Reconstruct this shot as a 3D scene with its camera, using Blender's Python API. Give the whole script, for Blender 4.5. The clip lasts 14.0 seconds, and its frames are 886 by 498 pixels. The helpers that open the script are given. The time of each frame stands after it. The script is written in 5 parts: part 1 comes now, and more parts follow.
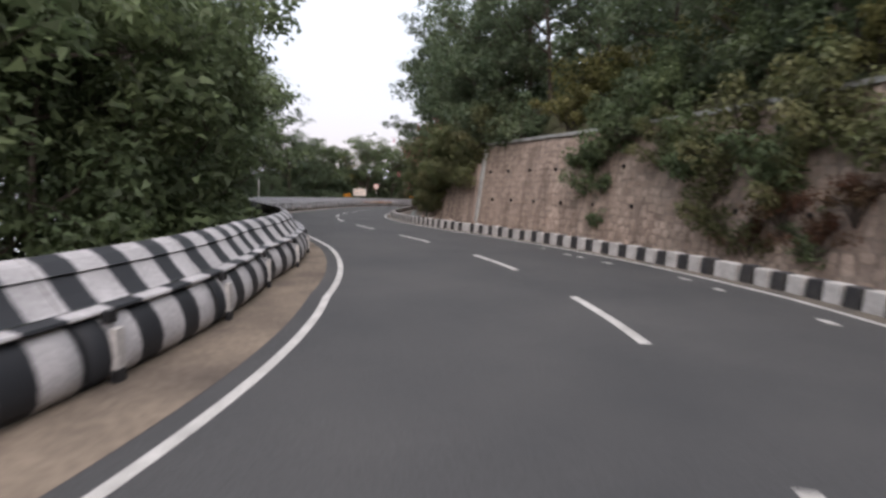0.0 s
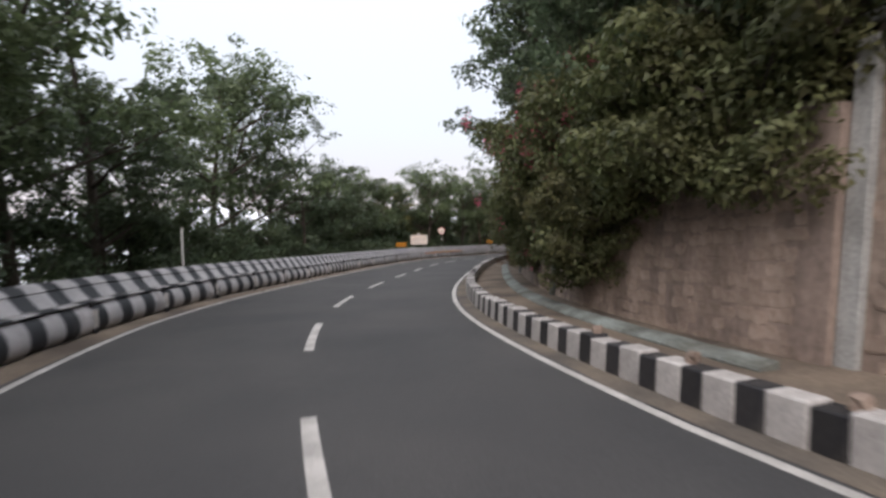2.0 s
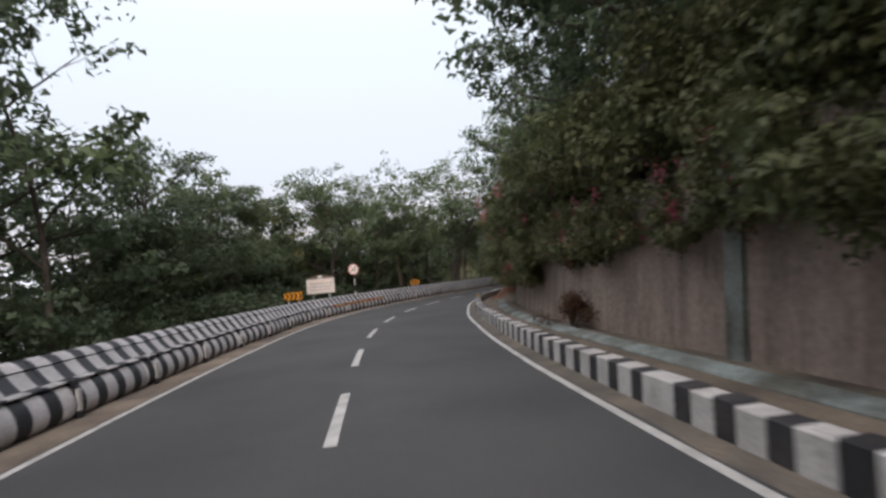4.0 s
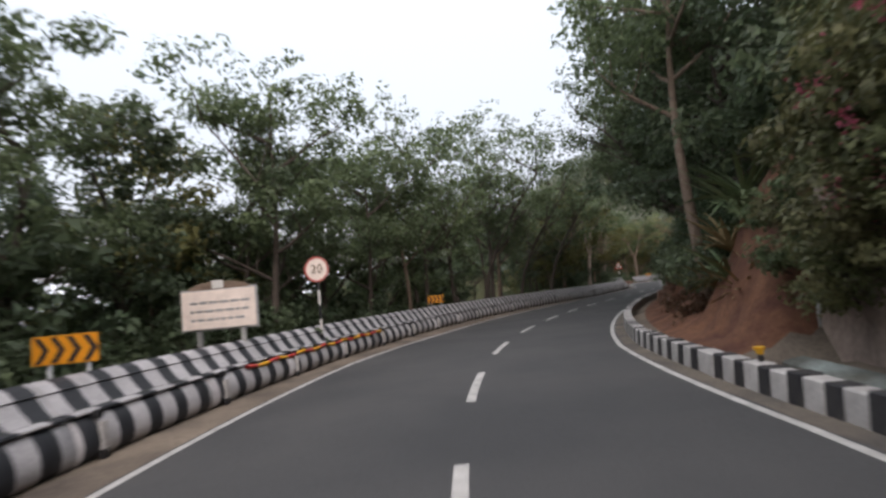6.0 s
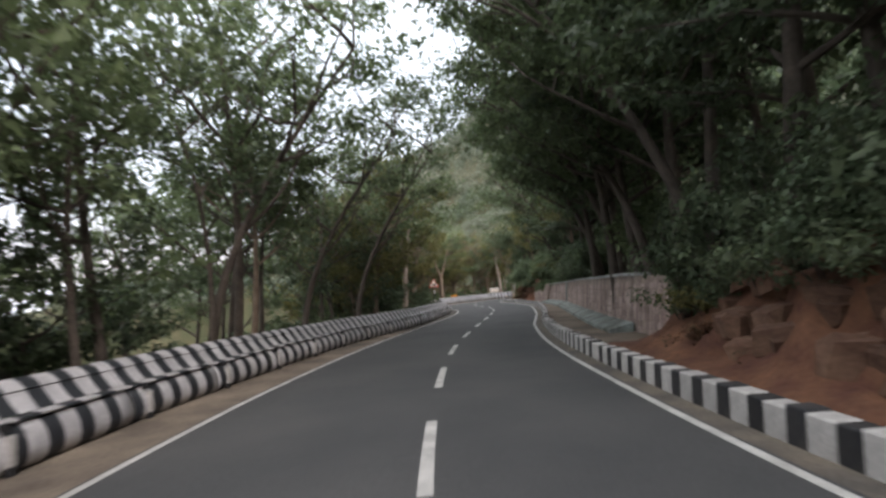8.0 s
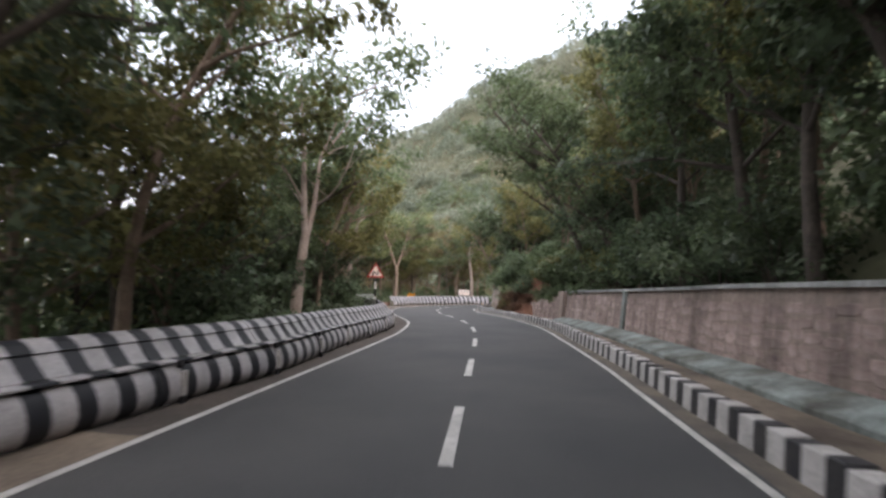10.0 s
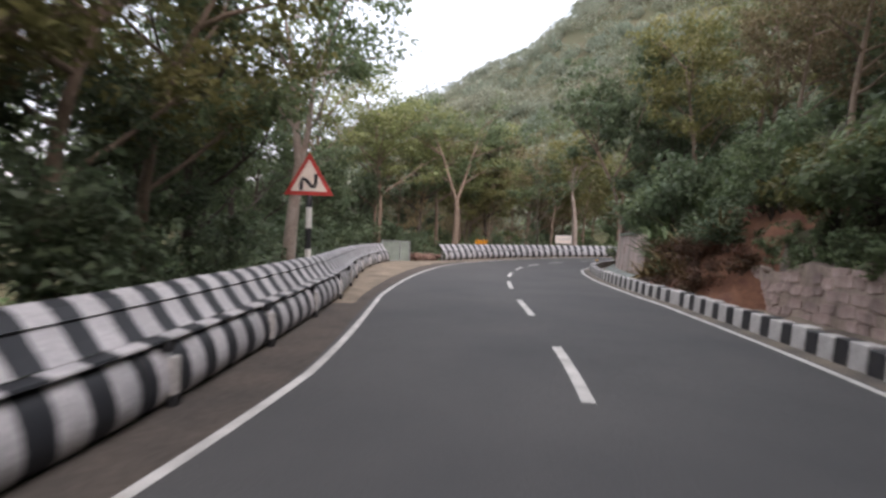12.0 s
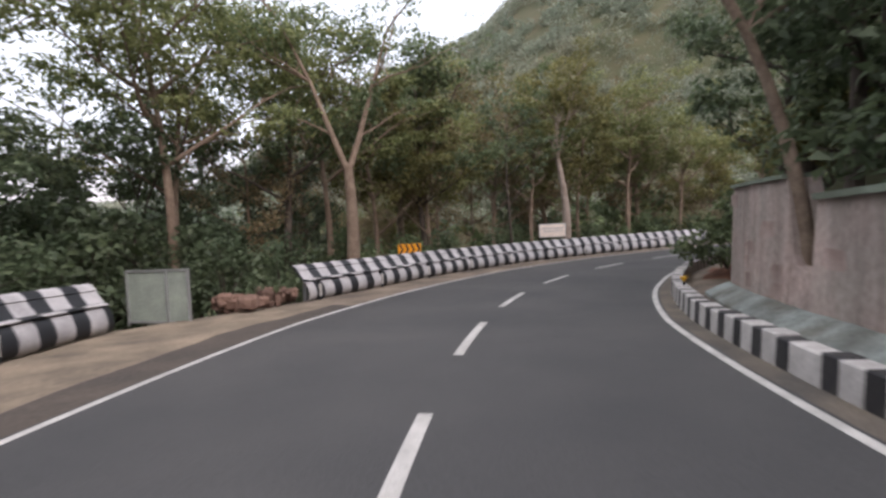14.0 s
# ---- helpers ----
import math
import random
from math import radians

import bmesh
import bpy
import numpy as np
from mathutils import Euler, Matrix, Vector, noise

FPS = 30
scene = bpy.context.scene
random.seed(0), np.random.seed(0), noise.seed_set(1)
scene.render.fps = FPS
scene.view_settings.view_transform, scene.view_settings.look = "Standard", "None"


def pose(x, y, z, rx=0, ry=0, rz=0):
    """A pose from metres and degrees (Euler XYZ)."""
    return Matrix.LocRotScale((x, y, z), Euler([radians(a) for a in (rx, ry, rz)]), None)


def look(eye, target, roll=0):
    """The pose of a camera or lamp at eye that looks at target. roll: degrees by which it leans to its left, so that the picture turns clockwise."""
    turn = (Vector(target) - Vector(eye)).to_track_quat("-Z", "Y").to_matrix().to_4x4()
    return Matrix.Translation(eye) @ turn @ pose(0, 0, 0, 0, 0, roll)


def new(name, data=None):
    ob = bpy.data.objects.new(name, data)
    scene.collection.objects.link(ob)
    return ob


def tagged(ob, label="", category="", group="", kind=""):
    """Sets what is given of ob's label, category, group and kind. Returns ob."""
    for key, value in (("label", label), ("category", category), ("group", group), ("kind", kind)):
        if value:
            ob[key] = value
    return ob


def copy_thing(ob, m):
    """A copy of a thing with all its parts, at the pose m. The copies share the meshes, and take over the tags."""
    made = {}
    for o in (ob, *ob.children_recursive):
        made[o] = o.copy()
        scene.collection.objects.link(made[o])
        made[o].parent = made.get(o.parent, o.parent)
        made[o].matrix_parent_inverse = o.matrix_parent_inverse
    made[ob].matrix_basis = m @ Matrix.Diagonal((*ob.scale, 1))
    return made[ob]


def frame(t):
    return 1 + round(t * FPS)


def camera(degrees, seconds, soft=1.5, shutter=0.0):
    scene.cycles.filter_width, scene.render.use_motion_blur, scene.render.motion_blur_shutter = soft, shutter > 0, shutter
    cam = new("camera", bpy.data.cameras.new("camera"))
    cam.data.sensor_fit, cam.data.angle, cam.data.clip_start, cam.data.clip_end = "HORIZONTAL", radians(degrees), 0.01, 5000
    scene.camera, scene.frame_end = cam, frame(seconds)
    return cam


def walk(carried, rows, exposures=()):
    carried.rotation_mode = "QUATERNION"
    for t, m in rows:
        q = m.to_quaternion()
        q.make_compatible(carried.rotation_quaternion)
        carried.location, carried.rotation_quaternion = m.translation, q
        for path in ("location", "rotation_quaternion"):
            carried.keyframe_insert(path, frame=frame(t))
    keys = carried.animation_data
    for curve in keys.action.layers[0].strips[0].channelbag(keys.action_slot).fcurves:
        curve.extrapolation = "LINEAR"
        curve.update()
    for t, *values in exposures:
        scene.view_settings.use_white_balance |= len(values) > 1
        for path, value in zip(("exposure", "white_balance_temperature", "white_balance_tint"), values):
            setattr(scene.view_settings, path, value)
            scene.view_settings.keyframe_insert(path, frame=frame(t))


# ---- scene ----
cam = camera(81.0, 14.0, soft=2.7, shutter=0.25)
ROWS = [
    (0.0, -3.331, -8.107, 1.612, 84.19, -1.66, -7.04),
    (0.5, -2.414, -3.074, 1.663, 86.39, -3.53, 1.26),
    (1.0, -2.094, 2.075, 1.719, 85.14, -3.05, 4.59),
    (1.5, -2.331, 7.133, 1.765, 85.58, -2.06, 3.94),
    (2.0, -2.969, 11.960, 1.801, 88.92, 1.57, 0.62),
    (2.5, -3.849, 16.397, 1.829, 91.47, 3.45, -8.86),
    (3.0, -4.666, 20.869, 1.844, 91.73, 5.00, -8.04),
    (3.2, -4.973, 22.671, 1.845, 91.52, 5.55, -8.94),
    (3.5, -5.218, 25.388, 1.841, 91.73, 5.76, -11.99),
    (3.8, -5.331, 28.172, 1.830, 92.25, 5.72, -12.91),
    (4.1, -5.346, 31.017, 1.812, 92.97, 5.52, -11.95),
    (4.4, -5.299, 33.906, 1.791, 93.73, 5.24, -10.00),
    (4.7, -5.192, 36.825, 1.773, 94.42, 4.96, -8.09),
    (5.0, -5.018, 39.764, 1.758, 94.90, 4.78, -6.65),
    (5.3, -4.750, 42.714, 1.746, 95.03, 4.78, -6.95),
    (5.5, -4.534, 44.675, 1.739, 95.04, 5.40, -8.72),
    (6.0, -3.689, 49.560, 1.727, 94.56, 5.45, -13.48),
    (6.5, -2.488, 54.339, 1.713, 93.75, 5.52, -19.45),
    (7.0, -1.024, 58.600, 1.697, 92.72, 6.49, -24.67),
    (7.5, 1.189, 63.355, 1.675, 94.08, 4.46, -31.33),
    (8.0, 3.746, 67.786, 1.649, 94.86, 4.57, -36.86),
    (8.2, 4.900, 69.466, 1.638, 93.89, 4.23, -39.79),
    (8.5, 6.704, 71.975, 1.620, 93.97, 3.86, -41.63),
    (8.8, 8.638, 74.446, 1.601, 94.19, 3.00, -42.11),
    (9.1, 10.672, 76.894, 1.580, 94.46, 1.83, -41.64),
    (9.4, 12.794, 79.323, 1.562, 94.70, 0.58, -41.14),
    (9.7, 15.008, 81.723, 1.547, 94.81, -0.55, -41.02),
    (10.0, 17.313, 84.095, 1.535, 94.70, -1.36, -40.98),
    (10.3, 19.675, 86.471, 1.526, 94.28, -1.64, -40.84),
    (10.5, 21.214, 88.120, 1.522, 91.82, -3.07, -40.00),
    (11.0, 25.128, 92.157, 1.520, 90.74, -1.28, -37.71),
    (11.5, 28.979, 96.413, 1.531, 91.55, -0.95, -34.72),
    (12.0, 32.667, 100.561, 1.552, 88.42, -1.93, -30.35),
    (12.5, 36.196, 104.564, 1.569, 88.87, 0.11, -33.66),
    (13.0, 39.549, 108.524, 1.580, 87.44, 3.23, -35.27),
    (13.5, 42.520, 112.299, 1.584, 88.09, 3.56, -34.91),
    (14.0, 45.363, 115.793, 1.580, 88.37, 2.96, -33.80),
]
walk(cam, [(t, pose(x, y, z, rx, ry, rz)) for t, x, y, z, rx, ry, rz in ROWS], exposures=[(0.0, 0.75, 6500, 19), (3.0, 0.6, 6500, 17), (5.5, 0.5, 6500, 18), (6.5, 0.9, 6500, 17), (7.2, 1.1, 6500, 17), (8.0, 1.25, 6500, 15), (10.3, 1.65, 6500, 20), (11.5, 1.6, 6500, 20), (12.5, 1.15, 6500, 22), (14.0, 1.1, 6500, 21)])

# ---- light: an overcast evening sky ----
world = bpy.data.worlds.new("sky")
scene.world = world
world.use_nodes = True
wn, wl = world.node_tree.nodes, world.node_tree.links
bg = wn["Background"]
sky = wn.new("ShaderNodeTexSky")
sky.sky_type = "NISHITA"
sky.sun_disc = False
sky.sun_elevation, sky.sun_rotation = radians(33), radians(184)
sky.air_density, sky.dust_density = 1.0, 3.0
# cloud cover: dim and faintly rosy at the horizon, pale blue higher up, brightest overhead
geo, axes, cover = wn.new("ShaderNodeTexCoord"), wn.new("ShaderNodeSeparateXYZ"), wn.new("ShaderNodeValToRGB")
wl.new(geo.outputs["Generated"], axes.inputs[0])
wl.new(axes.outputs[2], cover.inputs[0])
ramp = cover.color_ramp.elements
ramp[0].position, ramp[0].color = 0.0, (0.40, 0.355, 0.35, 1)
ramp[1].position, ramp[1].color = 1.0, (1.0, 1.02, 1.03, 1)
for at, colour in ((0.09, (0.42, 0.405, 0.41, 1)), (0.20, (0.44, 0.475, 0.495, 1)), (0.45, (0.50, 0.565, 0.60, 1))):
    e = ramp.new(at)
    e.color = colour
lift = wn.new("ShaderNodeMixRGB")
lift.blend_type, lift.inputs[0].default_value, lift.inputs[2].default_value = "MULTIPLY", 1.0, (10.6, 10.6, 10.6, 1)
wl.new(cover.outputs[0], lift.inputs[1])
cloud = wn.new("ShaderNodeMixRGB")
cloud.inputs[0].default_value = 0.86
wl.new(sky.outputs[0], cloud.inputs[1])
wl.new(lift.outputs[0], cloud.inputs[2])
wl.new(cloud.outputs[0], bg.inputs[0])
bg.inputs[1].default_value = 0.13
sun = new("sun", bpy.data.lights.new("sun", "SUN"))
sun.data.energy, sun.data.angle, sun.data.color = 1.5, radians(50), (1.0, 0.93, 0.88)
sun.matrix_world = look((-3.0, -42.0, 27.4), (0, 0, 0))

# ---- the road's line: curvature every 8 m along it ----
S0, DS = -16.0, 8.0
BEND = [0.0576, 0.0526, 0.0457, 0.0252, -0.0155, -0.0356, -0.0085, -0.0014, -0.0155, -0.018, -0.0209, -0.0136, -0.007, -0.0113,
        -0.0012, 0.0004, 0.0072, 0.0247, -0.0082, -0.0159, -0.0242, -0.0381, -0.0369, -0.029, -0.0207, -0.0134, -0.0076, -0.0035,
        -0.0007, 0.0009, 0.0017, 0.0019, 0.0018]
GRADE = [0.0076, 0.01, 0.0059, -0.0076, -0.0021, -0.0045, -0.0066, -0.0019, 0.0043, 0.0008, -0.0063, 0.0063, 0.0101, 0.008, 0.0065, 0.0055, 0.0048]
LEFT = [3.86, 3.98, 4.11, 3.59, 3.44, 3.74, 3.66, 3.65, 3.54, 3.77, 3.96, 3.68, 3.75, 3.61, 3.51, 3.34, 3.14, 3.22, 3.75, 3.86, 4.08, 3.79, 3.73, 3.7, 3.69]
RIGHT = [3.49, 3.62, 3.85, 3.5, 3.03, 3.03, 3.06, 3.18, 3.46, 3.42, 3.02, 3.07, 3.04, 2.93, 2.84, 3.13, 3.17, 3.42, 3.7, 3.45, 3.24, 3.44, 3.3, 3.3, 3.29]
SS = np.arange(S0, 236.0, 0.5)
_k = np.interp(SS, S0 + DS * np.arange(len(BEND)), BEND)
_g = np.interp(SS, S0 + 16.0 * np.arange(len(GRADE)), GRADE)
_i0 = int(-S0 / 0.5)
TH = np.concatenate([[0], np.cumsum((_k[1:] + _k[:-1]) * 0.25)])
TH = TH - TH[_i0]
_m = (TH[1:] + TH[:-1]) / 2
CX = np.concatenate([[0], np.cumsum(-np.sin(_m) * 0.5)])
CY = np.concatenate([[0], np.cumsum(np.cos(_m) * 0.5)])
CZ = np.concatenate([[0], np.cumsum((_g[1:] + _g[:-1]) * 0.25)])
CX, CY, CZ = CX - CX[_i0], CY - CY[_i0], CZ - CZ[_i0]
S_END = 228.0


def line(values):
    return lambda s: float(np.interp(s, S0 + DS * np.arange(len(values)), values))


edge_left, edge_right = line(LEFT), line(RIGHT)


def rail(s):
    """How far left of the centre line the crash barrier stands."""
    return float(np.interp(s, [-16, 1.5, 4.3, 7, 10, 21, 30, 52, 56, 69, 80, 92, 102, 107, 114, 117, 120, 127, 130, 134, 142, 143.5, 147, 150, 230],
                           [5.32, 5.28, 4.85, 4.5, 4.3, 4.45, 4.6, 4.5, 4.85, 4.95, 5.2, 4.9, 3.95, 4.1, 3.85, 4.0, 4.3, 4.76, 5.22, 6.05, 7.85, 8.1, 6.1, 5.8, 5.7]))


def kerb_face(s):
    return -(edge_right(s) + 0.37)


def P(s, d, z=0.0):
    th = float(np.interp(s, SS, TH))
    return Vector((float(np.interp(s, SS, CX)) - math.cos(th) * d, float(np.interp(s, SS, CY)) - math.sin(th) * d, float(np.interp(s, SS, CZ)) + z))


def heading(s):
    return float(np.interp(s, SS, TH))


def stand(s, d, z=0.0, turn=0.0, scale=1.0):
    """A pose on the road's plan: y points along the road, x to its right."""
    return Matrix.Translation(P(s, d, z)) @ Matrix.Rotation(heading(s) + radians(turn), 4, "Z") @ Matrix.Scale(scale, 4)


# ---- materials ----
def material(name, base, base2=None, rough=0.8, scale=4.0, fine=40.0, bump=0.2, metal=0.0, island=0.0, per_object=0.0, mix_detail=6.0, spec=0.3, coord="Object", translucent=0.0):
    m = bpy.data.materials.new(name)
    m.use_nodes = True
    n, l = m.node_tree.nodes, m.node_tree.links
    b = n["Principled BSDF"]
    b.inputs["Roughness"].default_value, b.inputs["Metallic"].default_value = rough, metal
    b.inputs["Specular IOR Level"].default_value = spec
    co = n.new("ShaderNodeTexCoord")
    big, small = n.new("ShaderNodeTexNoise"), n.new("ShaderNodeTexNoise")
    for node, sc in ((big, scale), (small, fine)):
        node.inputs["Scale"].default_value, node.inputs["Detail"].default_value = sc, mix_detail
        l.new(co.outputs[coord], node.inputs["Vector"])
    ramp = n.new("ShaderNodeMapRange")
    ramp.inputs[1].default_value, ramp.inputs[2].default_value = 0.32, 0.68
    l.new(big.outputs[0], ramp.inputs[0])
    mix = n.new("ShaderNodeMixRGB")
    mix.inputs[1].default_value, mix.inputs[2].default_value = (*base, 1), (*(base2 or base), 1)
    l.new(ramp.outputs[0], mix.inputs[0])
    grain = n.new("ShaderNodeHueSaturation")
    gr = n.new("ShaderNodeMapRange")
    gr.inputs[1].default_value, gr.inputs[2].default_value, gr.inputs[3].default_value, gr.inputs[4].default_value = 0.3, 0.7, 0.82, 1.18
    l.new(small.outputs[0], gr.inputs[0])
    value = gr.outputs[0]
    for amount, kind, out in ((island, "ShaderNodeNewGeometry", "Random Per Island"), (per_object, "ShaderNodeObjectInfo", "Random")):
        if amount:
            src, mr, mu = n.new(kind), n.new("ShaderNodeMapRange"), n.new("ShaderNodeMath")
            mr.inputs[3].default_value, mr.inputs[4].default_value = 1 - amount, 1 + amount
            mu.operation = "MULTIPLY"
            l.new(src.outputs[out], mr.inputs[0])
            l.new(mr.outputs[0], mu.inputs[0])
            l.new(value, mu.inputs[1])
            value = mu.outputs[0]
    l.new(value, grain.inputs["Value"])
    l.new(mix.outputs[0], grain.inputs["Color"])
    l.new(grain.outputs[0], b.inputs["Base Color"])
    if bump:
        bp = n.new("ShaderNodeBump")
        bp.inputs["Strength"].default_value, bp.inputs["Distance"].default_value = bump, 0.02
        l.new(small.outputs[0], bp.inputs["Height"])
        l.new(bp.outputs[0], b.inputs["Normal"])
    if translucent:
        tr, ms = n.new("ShaderNodeBsdfTranslucent"), n.new("ShaderNodeMixShader")
        ms.inputs[0].default_value = translucent
        l.new(grain.outputs[0], tr.inputs[0])
        l.new(b.outputs[0], ms.inputs[1])
        l.new(tr.outputs[0], ms.inputs[2])
        l.new(ms.outputs[0], n["Material Output"].inputs[0])
    return m


def striped(name, light, dark, width, slant=0.0, rough=0.55):
    """Painted black and white bands along the road, worn and dusty; the UV map counts metres."""
    m = material(name, light, tuple(c * 0.72 for c in light), rough=rough, scale=2.2, fine=30, bump=0.08)
    n, l = m.node_tree.nodes, m.node_tree.links
    b = n["Principled BSDF"]
    uv, sep = n.new("ShaderNodeUVMap"), n.new("ShaderNodeSeparateXYZ")
    l.new(uv.outputs[0], sep.inputs[0])
    wob = n.new("ShaderNodeTexNoise")
    wob.inputs["Scale"].default_value = 3.0
    l.new(uv.outputs[0], wob.inputs["Vector"])
    sl, ad, ad2, sn, gt = [n.new("ShaderNodeMath") for _ in range(5)]
    sl.operation, ad.operation, ad2.operation, sn.operation = "MULTIPLY", "ADD", "MULTIPLY_ADD", "PINGPONG"
    sl.inputs[1].default_value = slant
    l.new(sep.outputs[1], sl.inputs[0])
    l.new(sep.outputs[0], ad.inputs[0])
    l.new(sl.outputs[0], ad.inputs[1])
    l.new(wob.outputs[0], ad2.inputs[0])
    ad2.inputs[1].default_value = 0.16
    l.new(ad.outputs[0], ad2.inputs[2])
    l.new(ad2.outputs[0], sn.inputs[0])
    sn.inputs[1].default_value = width
    st = n.new("ShaderNodeMapRange")
    st.inputs[1].default_value, st.inputs[2].default_value = width * 0.54 - 0.03, width * 0.54 + 0.03
    l.new(sn.outputs[0], st.inputs[0])
    mx = n.new("ShaderNodeMixRGB")
    mx.inputs[2].default_value = (*dark, 1)
    old = b.inputs["Base Color"].links[0].from_socket
    l.new(st.outputs[0], mx.inputs[0])
    l.new(old, mx.inputs[1])
    l.new(mx.outputs[0], b.inputs["Base Color"])
    return m


def flat(name, colour, rough=0.5, metal=0.0):
    return material(name, colour, tuple(c * 0.85 for c in colour), rough=rough, metal=metal, scale=6, fine=60, bump=0.05)


